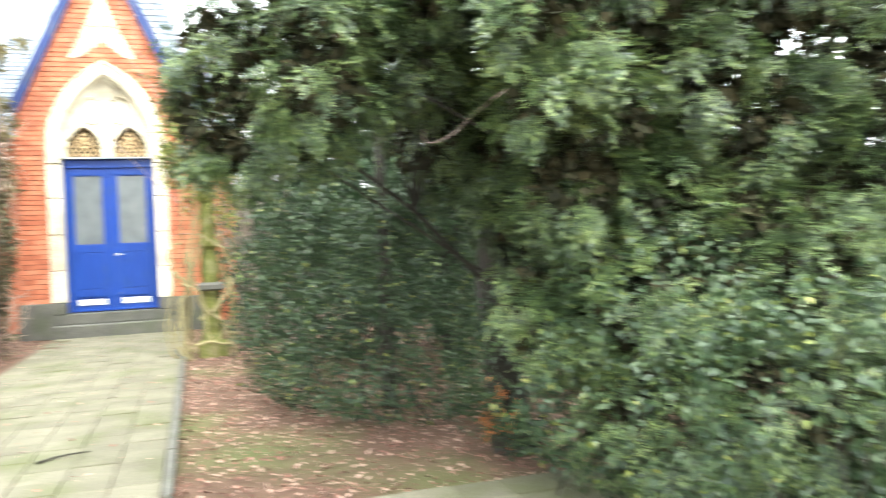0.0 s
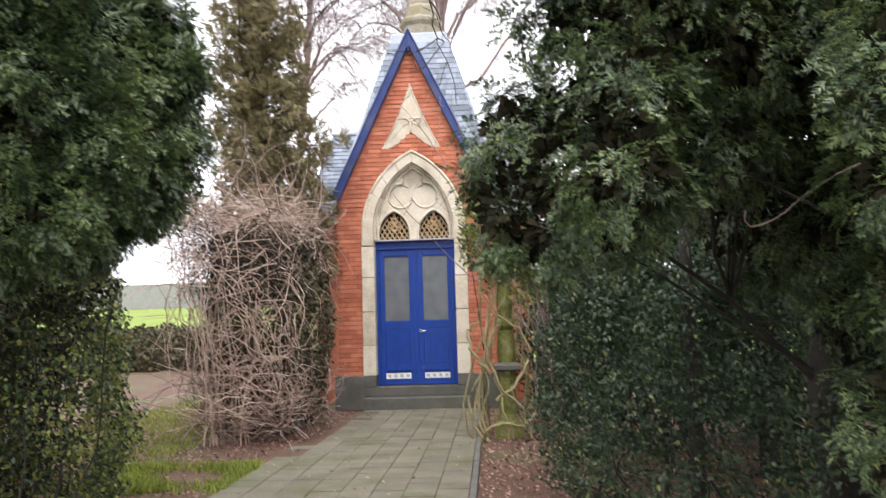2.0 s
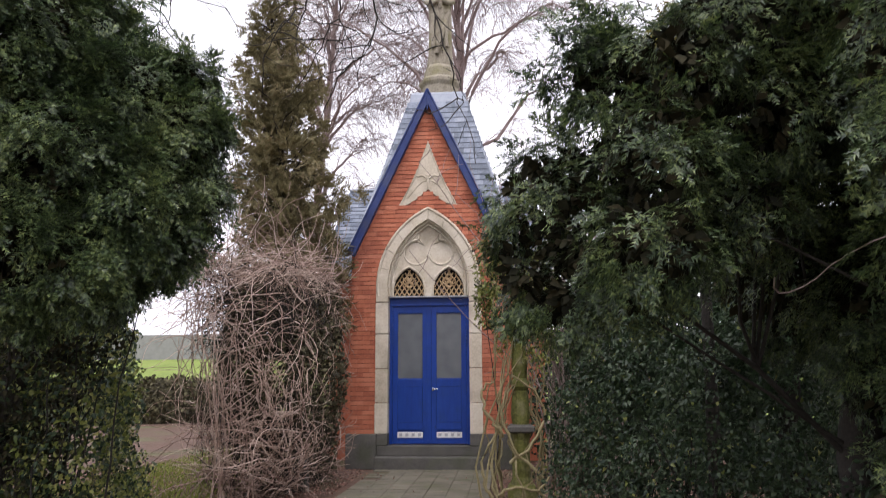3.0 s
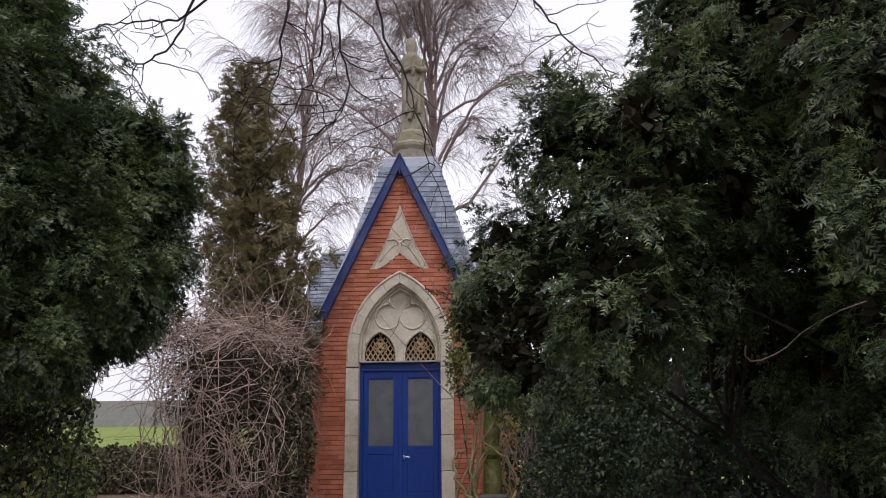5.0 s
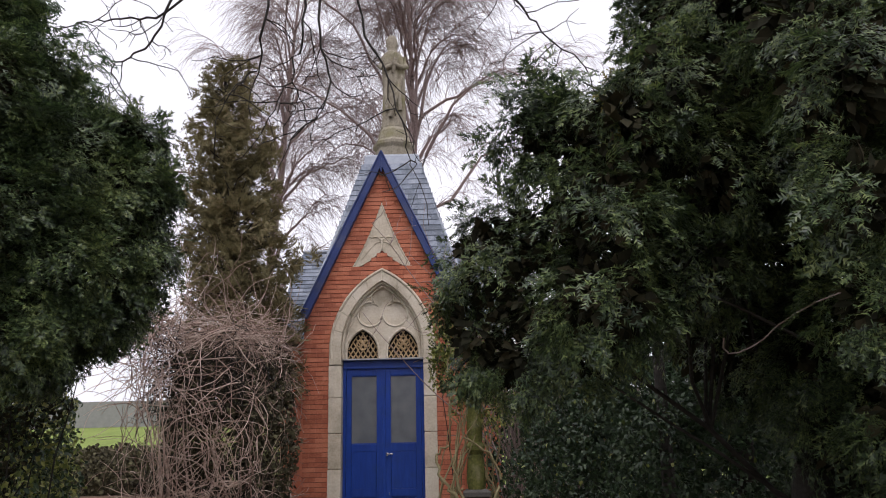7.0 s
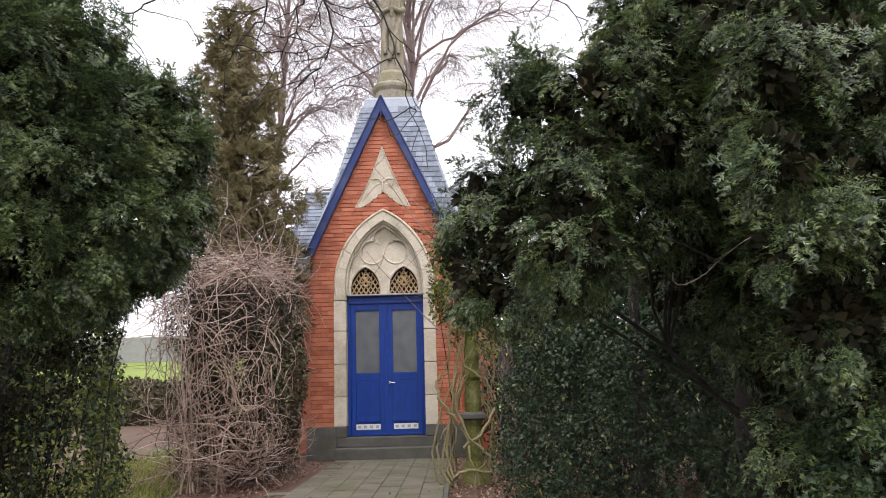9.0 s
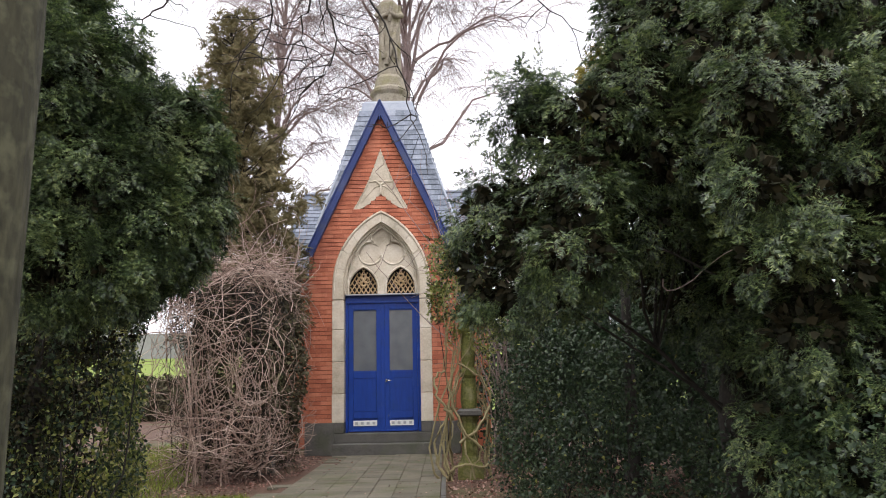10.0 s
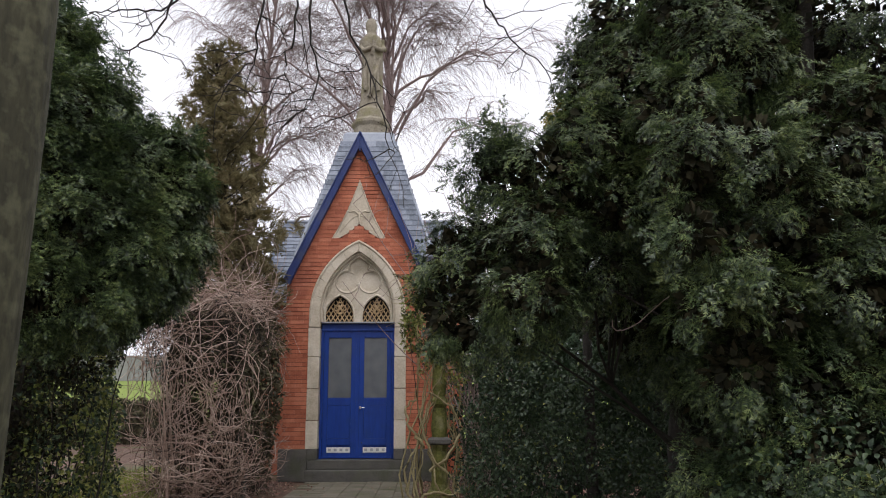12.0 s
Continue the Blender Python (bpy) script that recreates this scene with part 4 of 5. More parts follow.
def leaf_mass(name, label, lumps, count, mat, size=(0.035, 0.065), second=None, share=0.0, seed=0.0, stems=60, keep=0.75, rough=0.3, category="ivy"):
    t = thing(name, label, category, "ivy hedges by the path" if name == "ivy_hedge" else "")
    for m, n, nm in ((mat, int(count * (1 - share)), "leaves"), (second, int(count * share), "pale_leaves")):
        if not m or not n:
            continue
        p, d = clump_points(lumps, n, 0.70, rough, seed, keep)
        way = unit(RNG.normal(size=p.shape) + np.array([0, 0, -0.5]) + d * 0.3)
        far = size[1] > 0.08
        v = scatter(DRY_LEAF if far else LEAF, p, frames_from(way, unit(d + RNG.normal(size=p.shape) * 0.45)), RNG.uniform(size[0], size[1], n) * (1.35 if far else 1.0))
        part(nm, tri_mesh(nm, *v), m, t)
    lumps = np.asarray(lumps, float)
    paths = []
    for _ in range(stems):
        k = RNG.integers(len(lumps))
        c, r = lumps[k, :3], lumps[k, 3:]
        foot = np.array([c[0] + RNG.normal() * r[0] * 0.4, c[1] + RNG.normal() * r[1] * 0.4, -0.04])
        top = c + r * unit(RNG.normal(size=3)) * 0.9
        s = np.linspace(0, 1, 9)[:, None]
        paths.append((foot + (top - foot) * s + np.cumsum(RNG.normal(size=(9, 3)) * 0.03, axis=0) * np.minimum(1, s * 4), 0.010, 0.003))
    part("stem_tangle", tubes("stems", paths, 4), DARK_BARK, t)["kind"] = "stuff"
    return t


leaf_mass("ivy_hedge", "dense dark ivy-covered hedge beside the path", [(2.08, -7.2, 0.6, 0.50, 0.6, 0.62), (2.2, -7.7, 0.25, 0.5, 0.6, 0.28), (2.7, -8.5, 0.25, 0.6, 0.45, 0.28), (2.15, -5.9, 0.7, 0.5, 0.5, 0.8), (2.35, -2.4, 0.9, 0.5, 0.6, 1.0), (2.4, -2.4, 1.9, 0.45, 0.5, 0.6), (2.35, -5.7, 1.6, 0.5, 0.5, 0.55), (2.15, -7.4, 1.3, 0.5, 0.6, 0.45), (2.45, -8.1, 0.55, 0.55, 0.55, 0.6), (2.75, -8.4, 1.2, 0.6, 0.6, 0.5), (3.1, -8.4, 0.6, 0.6, 0.6, 0.65), (2.6, -7.2, 1.5, 0.6, 0.6, 0.4), (3.2, -7.8, 1.4, 0.7, 0.7, 0.6)], 32000, IVY, (0.024, 0.046), IVY_LIGHT, 0.03, 1.0, 26)
leaf_mass("ivy_hedge", "dark ivy and low yew shoots under the overhanging yew", [(3.2, -10.0, 0.55, 0.55, 0.7, 0.6), (3.3, -10.9, 0.6, 0.62, 0.6, 0.65), (3.1, -9.4, 0.5, 0.4, 0.5, 0.5), (3.5, -11.7, 0.55, 0.65, 0.6, 0.6), (3.9, -12.3, 0.6, 0.7, 0.7, 0.7), (3.4, -10.3, 1.2, 0.5, 0.6, 0.4)], 17000, IVY, (0.024, 0.046), IVY_LIGHT, 0.05, 1.5, 20)
IVY_BANK = [(-2.35, -7.2, 0.55, 0.50, 0.65, 0.6), (-2.3, -7.3, 1.2, 0.45, 0.6, 0.5), (-2.75, -7.9, 0.6, 0.7, 0.6, 0.7), (-2.7, -7.6, 1.3, 0.6, 0.6, 0.5), (-2.6, -8.4, 0.5, 0.6, 0.5, 0.5), (-3.3, -8.2, 0.9, 0.7, 0.8, 0.9), (-2.5, -6.4, 0.6, 0.42, 0.5, 0.6), (-2.2, -7.0, 1.5, 0.34, 0.4, 0.36), (-2.0, -7.6, 0.9, 0.4, 0.5, 0.7), (-2.0, -7.8, 1.6, 0.4, 0.5, 0.4)]
IVY_BANK = [(1.25 + 0.9 * (x - 1.25), -13.8 + 0.9 * (y + 13.8), *more) for x, y, *more in IVY_BANK] + [(-1.75, -8.1, 0.25, 0.4, 0.5, 0.28), (-1.5, -8.6, 1.1, 0.3, 0.3, 0.5)]
leaf_mass("ivy_hedge", "ivy bank with yellow-green leaf edges below the yew", IVY_BANK, 26000, IVY, (0.026, 0.050), IVY_LIGHT, 0.5, 2.0, 14)
# brush in the near-black colour, which gives the hollow below the yew its shade
leaf_mass("dead_brush", "dead twigs and needles coloured near black for the shade under the yew", [(-1.75, -8.7, 1.4, 0.40, 0.4, 0.4), (-2.0, -8.6, 0.75, 0.45, 0.4, 0.55), (-1.45, -8.7, 1.75, 0.32, 0.35, 0.26), (-2.4, -8.8, 1.3, 0.5, 0.4, 0.8), (-2.4, -8.7, 0.5, 0.5, 0.4, 0.5)], 11000, YEW_SHADE, (0.025, 0.05), IVY, 0.2, 2.6, 30, 0.4, 0.3, "brush")
leaf_mass("climbing_ivy", "yellow-green ivy hanging round the old stone post", [(1.30, -3.6, 2.35, 0.26, 0.28, 0.55), (1.45, -3.6, 2.9, 0.35, 0.3, 0.45), (1.08, -3.55, 2.75, 0.17, 0.2, 0.5), (1.02, -3.55, 2.35, 0.12, 0.15, 0.3), (1.65, -3.8, 2.1, 0.25, 0.25, 0.5)], 4400, IVY_LIGHT, (0.032, 0.06), IVY, 0.15, 3.0, 1, 0.3, 0.5)

leaf_mass("shrubbery", "dim evergreen shrubs filling the ground behind the hedge", [(x, y, z, 0.9, 0.8, 0.9) for x, y, z in ((2.9, -5.2, 1.8), (2.9, -4.6, 0.8), (3.4, -4.2, 1.9), (4.4, -4.4, 0.9), (4.8, -4.0, 2.1), (5.9, -4.6, 1.0), (6.4, -4.4, 2.2), (7.4, -5.0, 1.2), (8.2, -6.0, 1.6), (6.4, -8.0, 1.2), (6.6, -9.6, 1.6), (6.8, -11.4, 1.6), (5.6, -8.6, 2.6))], 15000, IVY, (0.07, 0.12), None, 0, 9.0, 40, 0.5, 0.3, "shrub")
leaf_mass("shrubbery", "dark evergreen shrubs beside the chapel wall", [(x, y, z, 0.7, 0.7, 0.85) for x, y, z in ((2.25, -0.2, 0.9), (2.35, 0.4, 1.8), (2.6, -0.8, 0.8), (2.9, -0.4, 2.0), (3.5, -0.9, 1.0), (3.8, -0.6, 2.2), (4.6, -1.0, 1.2), (3.2, 0.6, 1.2), (4.8, -1.2, 2.0), (5.5, 0.2, 1.0), (5.6, -2.2, 1.2), (5.9, -1.4, 2.2), (6.8, -1.2, 1.2), (7.6, -2.4, 1.4))], 15000, IVY, (0.05, 0.09), None, 0, 9.2, 20, 0.5, 0.3, "shrub")
leaf_mass("shrubbery", "dim evergreen shrubs behind the yew and ivy", [(x, y, z, 0.8, 0.7, 0.9) for x, y, z in ((-4.0, -5.6, 0.8), (-4.3, -5.4, 2.0), (-5.2, -5.8, 0.9), (-5.6, -6.4, 2.2), (-6.4, -6.8, 1.2), (-4.4, -8.2, 1.0), (-4.8, -9.4, 1.4), (-5.0, -10.6, 1.5), (-3.6, -8.0, 1.9), (-3.4, -7.4, 0.8))], 9000, IVY, (0.07, 0.12), None, 0, 9.5, 30, 0.5, 0.3, "shrub")

# ---- dead climber grown over a bush ----
bush = thing("dead_climber_bush", "bush smothered in bleached bare tangled climber stems", "bush")
BX, BY, BZ = (-2.74, -1.12), (-3.9, -1.5), 2.95


def on_bush(n):
    """Points on the rounded block of the bush, drawn in towards its foot."""
    u = unit(RNG.normal(size=(n, 3)))
    w = np.sign(u) * np.abs(u) ** 0.5
    w /= np.maximum(1e-6, np.max(np.abs(w), axis=1, keepdims=True)) ** 0.75
    c = np.array([(BX[0] + BX[1]) / 2, (BY[0] + BY[1]) / 2, BZ / 2])
    r = np.array([(BX[1] - BX[0]) / 2, (BY[1] - BY[0]) / 2, BZ / 2])
    p = c + r * w
    p[:, 2] = np.clip(p[:, 2], 0.03, BZ + 0.05)
    foot = 0.70 + 0.30 * np.clip(p[:, 2] / 1.5, 0, 1)
    p[:, 0] = -1.55 + (p[:, 0] + 1.55) * foot
    return p, u


def tangle(n, r0, reach, steps=10, bend=0.30, bury=0.0, pull=(0, 0, -0.05), lift=0.0):
    p, u = on_bush(n)
    out = []
    for q, d in zip(p, u):
        side = unit(np.cross(d, RNG.normal(size=3)) + 0.12 * d + np.array([0, 0, lift]))
        line = wander(q - d * RNG.uniform(0, bury + 0.01), side, RNG.uniform(0.35, 1.0) * reach, steps, bend, pull)
        stop = np.argmax((line[:, 2] < 0.0) | (line[:, 0] > BX[1] + 0.16) | (line[:, 0] < BX[0] - 0.35))
        line = line[:stop] if stop else line
        if len(line) > 3 and line[0, 2] > 0 and line[0, 0] < BX[1] + 0.1:
            out.append((line, r0 * RNG.uniform(0.6, 1.4), r0 * 0.4))
    return out


part("twig_tangle", tubes("twigs", tangle(950, 0.0064, 1.8, 14, 0.19, bury=0.15, lift=0.35)), TWIG, bush, "pale bleached tangled twigs")["kind"] = "stuff"
part("fine_tangle", tubes("fine_twigs", tangle(900, 0.0030, 0.7, bend=0.35, bury=0.3), 3), TWIG, bush, "fine pale side twigs")["kind"] = "stuff"
# inner twigs take the dark bark: the bush's inner shade is in their colour
part("shade_tangle", tubes("shade_twigs", tangle(1500, 0.005, 0.9, bury=0.8), 3), DARK_BARK, bush, "inner twigs coloured dark for the shade inside the bush")["kind"] = "stuff"
canopy = []
for i in range(330):
    q = (RNG.uniform(BX[0] - 0.05, BX[1] + 0.05), RNG.uniform(BY[0], BY[1]), BZ - 0.25 + abs(RNG.normal()) * 0.16)
    canopy.append((wander(q, (-1 if q[0] > -1.6 else RNG.choice([-1, 1]), RNG.normal() * 0.5, RNG.uniform(0, 0.5)), RNG.uniform(0.4, 1.0), 9, 0.22, (0, 0, -0.07)), 0.0042, 0.002))
part("canopy_tangle", tubes("canopy", canopy), TWIG, bush, "arching reddish twigs on the flat top")["kind"] = "stuff"
for i in range(16):
    x, y = RNG.choice([-2.2, -2.12, -1.75, -1.5]) + RNG.normal() * 0.10, -3.7 + RNG.normal() * 0.15
    path_ = wander((x, y, -0.04), (RNG.normal() * 0.07, -0.02, 1), RNG.uniform(1.5, 2.8), 14, 0.07, (0, 0, 0.02))
    part("stem", tubes("stem", [(path_, RNG.uniform(0.008, 0.015), 0.005)], 6), TWIG, bush, "upright pale woody stem")
for i in range(70):
    x, z = RNG.uniform(-2.25, BX[1] - 0.2), RNG.uniform(0.35, 1.9)
    a, w = RNG.uniform(0, 6.28), RNG.uniform(0.12, 0.42)
    q = np.linspace(0, RNG.uniform(2.0, 4.5), 14)
    line = np.stack([x + w * np.cos(a + q), np.full(14, BY[0] - RNG.uniform(-0.1, 0.12)) + 0.05 * q, z + w * 1.2 * np.sin(a + q)], 1) + np.cumsum(RNG.normal(size=(14, 3)) * 0.02, axis=0)
    line[:, 2] = np.maximum(line[:, 2], 0.0)
    part("climber_stem", tubes("climber_stem", [(line, RNG.uniform(0.005, 0.009), 0.004)], 5), TWIG, bush)
# dark leaf core, added to block light through the bush
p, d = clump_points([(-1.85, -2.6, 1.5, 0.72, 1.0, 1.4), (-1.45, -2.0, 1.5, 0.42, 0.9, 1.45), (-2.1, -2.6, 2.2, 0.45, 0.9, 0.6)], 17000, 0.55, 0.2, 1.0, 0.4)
part("dead_leaves", tri_mesh("dead_leaves", *scatter(DRY_LEAF, p, frames_from(RNG.normal(size=p.shape)), RNG.uniform(0.04, 0.095, len(p)))), HEDGE, bush, "dull dark leaves added to block light inside the bush")
leaf_mass("dark_shrub", "dark evergreen shrub behind the climber", [(-2.75, -1.9, 2.25, 0.42, 0.6, 0.55), (-2.6, -1.9, 1.6, 0.36, 0.5, 0.5), (-2.3, -1.6, 2.3, 0.6, 0.4, 0.6)], 5000, IVY, (0.03, 0.05), None, 0, 7.0, 30, category="shrub")

# ---- stone post with vines ----
post = thing("stone_post", "old mossy turned stone post wrapped in vines", "post", at=(1.45, -3.62, 0))
part("base", revolve([(0.17, -0.04), (0.17, 0.14), (0.14, 0.18)], square=True), MOSSY, post, "square mossy base")
part("shaft", revolve([(0.14, 0.18), (0.11, 0.26), (0.105, 0.70), (0.13, 0.78)], 10), MOSSY, post)
part("collar", revolve([(0.13, 0.78), (0.16, 0.80), (0.16, 0.85), (0.12, 0.88)], square=True), DARK_STONE, post, "dark square collar")
part("baluster", revolve([(0.10, 0.88), (0.115, 1.0), (0.10, 1.2), (0.085, 1.28), (0.115, 1.33), (0.115, 1.38), (0.085, 1.43), (0.10, 1.6), (0.08, 1.85), (0.13, 1.92), (0.13, 2.0), (0.08, 2.05), (0.07, 2.6)], 16), MOSSY, post)
vines = thing("vines", "twisting bare vine stems climbing the stone post", "vine")
paths = []
for i in range(11):
    s = np.linspace(0, 1, 22)
    a, turns = RNG.uniform(0, 6.28), RNG.uniform(-3, 5)
    rad = 0.16 + 0.16 * np.abs(np.sin(s * RNG.uniform(3, 9) + a)) * (1 - 0.5 * s)
    x = 1.42 + RNG.normal() * 0.07 + rad * np.cos(a + turns * s)
    y = -3.65 + rad * np.sin(a + turns * s)
    paths.append((np.stack([x, y, -0.03 + 2.6 * s ** 0.9], 1) + RNG.normal(size=(22, 3)) * 0.02, RNG.uniform(0.008, 0.018), 0.006))
for i in range(5):
    x0 = 1.1 + RNG.uniform(-0.08, 0.1)
    paths.append((np.array([(x0 + 0.08, -3.9, -0.03), (x0, -3.9, 0.12), (x0 - 0.02, -3.85, 0.4), (x0 + 0.05, -3.8, 0.9), (1.3 + RNG.normal() * 0.1, -3.7, 1.5), (1.4, -3.6, 2.2)]) + RNG.normal(size=(6, 3)) * 0.05, 0.018, 0.008))
for loop in ([(1.16, -3.92, -0.03), (1.02, -3.9, 0.16), (0.97, -3.88, 0.40), (1.08, -3.86, 0.68), (1.28, -3.8, 0.92)], [(1.13, -3.95, -0.03), (1.20, -3.98, 0.13), (1.40, -3.98, 0.17), (1.62, -3.92, 0.13), (1.78, -3.85, 0.30)], [(1.3, -3.85, 0.45), (1.55, -3.9, 0.62), (1.75, -3.85, 0.95), (1.62, -3.8, 1.3), (1.3, -3.8, 1.5)], [(1.7, -3.8, -0.03), (1.62, -3.88, 0.35), (1.35, -3.9, 0.62), (1.2, -3.85, 1.0), (1.35, -3.8, 1.35)], [(1.25, -3.9, 0.75), (1.05, -3.9, 1.0), (0.98, -3.85, 1.28), (1.15, -3.8, 1.42)]):
    h = np.array(loop)
    q = np.linspace(0, len(h) - 1, 18)
    paths.append((np.stack([np.interp(q, np.arange(len(h)), h[:, k]) for k in range(3)], 1) + RNG.normal(size=(18, 3)) * 0.012, 0.022, 0.013))
for i in range(16):
    paths.append((wander((1.1 + RNG.normal() * 0.06, -3.6, 2.95 + RNG.normal() * 0.12), (-1, RNG.normal() * 0.3, 0.1 + RNG.normal() * 0.25), RNG.uniform(0.15, 0.35), 7, 0.15), 0.004, 0.002))
part("stem_tangle", tubes("stems", paths, 6), VINE, vines)["kind"] = "stuff"

# ---- bare trees ----
big = thing("bare_tree", "leaning bare tree trunk with lichen-spotted bark", "tree")
line = [(-0.13, -12.78, -0.06), (-0.115, -12.78, 0.6), (-0.09, -12.77, 1.4), (-0.06, -12.76, 2.2), (-0.05, -12.75, 3.2), (-0.06, -12.7, 4.6), (-0.1, -12.6, 6.2)]
me = tubes("trunk", [(line, 0.20, 0.14)], 28)
part("trunk", me, BARK, big)
paths = []
for i in range(12):
    a = RNG.uniform(0, 6.28)
    s0 = (-0.05, -12.68, RNG.uniform(4.2, 6.1))
    main = wander(s0, (math.cos(a), math.sin(a), 0.9), RNG.uniform(1.5, 3), 10, 0.16)
    paths.append((main, 0.035, 0.008))
part("branch_tangle", tubes("branches", paths, 6), DARK_BARK, big)["kind"] = "stuff"


def birch(name, label, foot, height, spread, fork, mains, seconds_each, twigs):
    """A bare weeping birch: limbs that arch up and over, and curtains of fine hanging twigs."""
    t = thing(name, label, "tree", "birch trees")
    trunk = wander(np.array(foot, float), (0, 0, 1), height, 18, 0.025, (0, 0, 0.05))
    part("trunk", tubes("trunk", [(trunk, 0.17, 0.03)], 10), BIRCH, t)
    seconds, fine = [], []
    s = np.linspace(0, 1, 13)[:, None]

    def arch(root, a, out, up):
        way = np.array([math.cos(a), math.sin(a), 0])
        return root + way * out * s ** 1.15 + np.array([0, 0, 1]) * up * (1.5 * s - 0.75 * s ** 2.4) + np.cumsum(RNG.normal(size=(13, 3)) * 0.02 * out, axis=0)

    for i in range(mains):
        k = fork + (0.95 - fork) * (i / mains) ** 0.9
        a = i * 2.4 + RNG.uniform(-0.4, 0.4)
        size = (1.2 - k) / (1.2 - fork)
        limb = arch(trunk[int(k * 18)], a, spread * size * RNG.uniform(0.35, 1.1), spread * size * RNG.uniform(0.6, 1.5))
        part("limb", tubes("limb", [(limb, 0.060 * size + 0.012, 0.012)], 6), BIRCH, t)
        for j in range(seconds_each):
            b = a + RNG.normal() * 0.9
            sec = arch(limb[RNG.integers(3, 13)], b, spread * RNG.uniform(0.12, 0.34), spread * RNG.uniform(0.02, 0.28))
            seconds.append((sec, 0.015, 0.006))
            for h in range(twigs):
                c = b + RNG.normal() * 0.7
                fine.append((wander(sec[RNG.integers(2, 13)], (math.cos(c) * 0.8, math.sin(c) * 0.8, RNG.uniform(-0.2, 0.7)), RNG.uniform(0.6, 1.7), 5, 0.12, (0, 0, -0.34)), 0.0052, 0.0034))
    part("branch_tangle", tubes("branches", seconds, 4), BIRCH, t)["kind"] = "stuff"
    tagged(part("twig_haze", tubes("twigs", fine, 3), BIRCH, t, "fine drooping purple-brown twigs"), kind="stuff")
    return t


birch("birch_tree", "bare weeping birch with drooping fine twigs behind the chapel", (-0.1, 8.5, -0.05), 16.5, 5.0, 0.44, 34, 9, 22)
birch("birch_tree", "slender bare birch beyond the cypress", (-4.8, 9.5, -0.05), 16.5, 4.0, 0.34, 28, 9, 18)

# overhanging bare tree behind the yew, with dark knotted branches
alder = thing("bare_tree", "bare tree with dark knobbly branches reaching over", "tree")
part("trunk", tubes("trunk", [([(-5.0, -4.0, -0.05), (-4.95, -4.0, 3.0), (-4.6, -3.9, 6.5), (-4.0, -3.9, 9.5)], 0.16, 0.06)], 10), DARK_BARK, alder)
limb = np.array([(-4.3, -3.95, 8.4), (-3.4, -3.95, 8.5), (-2.2, -4.0, 8.3), (-1.0, -4.0, 8.0), (0.2, -4.0, 7.75), (1.2, -4.0, 7.8), (2.4, -4.0, 8.1)]) + RNG.normal(size=(7, 3)) * 0.03
bough = part("limb", tubes("limb", [(limb, 0.06, 0.02)], 8), DARK_BARK, alder)
hangers = [[(-2.23, -4.10, 7.67), (-2.55, -4.00, 6.93), (-2.84, -3.90, 6.55), (-3.11, -4.10, 6.31), (-3.18, -4.00, 6.00)],
           [(-1.67, -4.10, 7.74), (-2.63, -4.00, 7.01), (-3.24, -3.90, 7.04), (-3.64, -4.10, 6.94)],
           [(-1.06, -4.10, 7.74), (-1.18, -4.00, 6.71), (-1.29, -3.90, 6.27), (-1.55, -4.10, 5.82)],
           [(-0.60, -4.10, 7.73), (-0.64, -4.00, 6.70), (-0.84, -3.90, 6.11), (-0.99, -4.10, 5.54)],
           [(-0.38, -4.10, 7.73), (-0.45, -4.00, 6.70), (-0.30, -3.90, 6.10), (-0.48, -4.10, 5.42), (-0.82, -4.00, 5.20)],
           [(0.00, -4.10, 7.72), (0.13, -4.00, 6.70), (0.39, -3.90, 6.18), (0.67, -4.10, 5.30), (0.72, -4.00, 4.81)],
           [(1.9, -4, 7.95), (2.16, -4, 7.15), (2.5, -4, 6.65), (3.17, -4, 6.0)]]
twiglets = []
for h in hangers:
    h = np.array(h, float)
    q = np.linspace(0, len(h) - 1, 16)
    line = np.stack([np.interp(q, np.arange(len(h)), h[:, k]) for k in range(3)], 1) + RNG.normal(size=(16, 3)) * 0.025
    b = part("branch", tubes("branch", [(line, 0.020, 0.007)], 6), DARK_BARK, bough)
    sub = []
    for j in range(9):
        q2 = line[RNG.integers(4, 16)]
        s1 = wander(q2, (RNG.normal() * 0.8, RNG.normal() * 0.4, RNG.uniform(-1, 0.1)), RNG.uniform(0.4, 1.3), 8, 0.25, (0, 0, -0.05))
        sub.append((s1, 0.009, 0.004))
        for k in range(2):
            sub.append((wander(s1[RNG.integers(2, 8)], RNG.normal(size=3) + np.array([0, 0, -0.4]), RNG.uniform(0.15, 0.45), 5, 0.3), 0.005, 0.003))
    twiglets.append(sub)
part("twig_tangle", tubes("twiglets", [s for sub in twiglets for s in sub], 4), DARK_BARK, alder)["kind"] = "stuff"

# bare shrub between chapel and yew
shrub = thing("bare_shrub", "bare twiggy shrub beside the chapel roof", "shrub")
paths = []
for i in range(110):
    s = wander((2.6 + RNG.normal() * 0.3, -2.2 + RNG.normal() * 0.3, -0.04), (RNG.normal() * 0.22, RNG.normal() * 0.2, 1), RNG.uniform(3.6, 5.0), 14, 0.07)
    paths.append((s, 0.014, 0.004))
    for h in range(5):
        paths.append((wander(s[RNG.integers(6, 15)], RNG.normal(size=3) + np.array([0, 0, 0.5]), RNG.uniform(0.3, 0.8), 6, 0.2), 0.005, 0.0025))
part("stem_tangle", tubes("stems", paths, 4), BIRCH, shrub)["kind"] = "stuff"

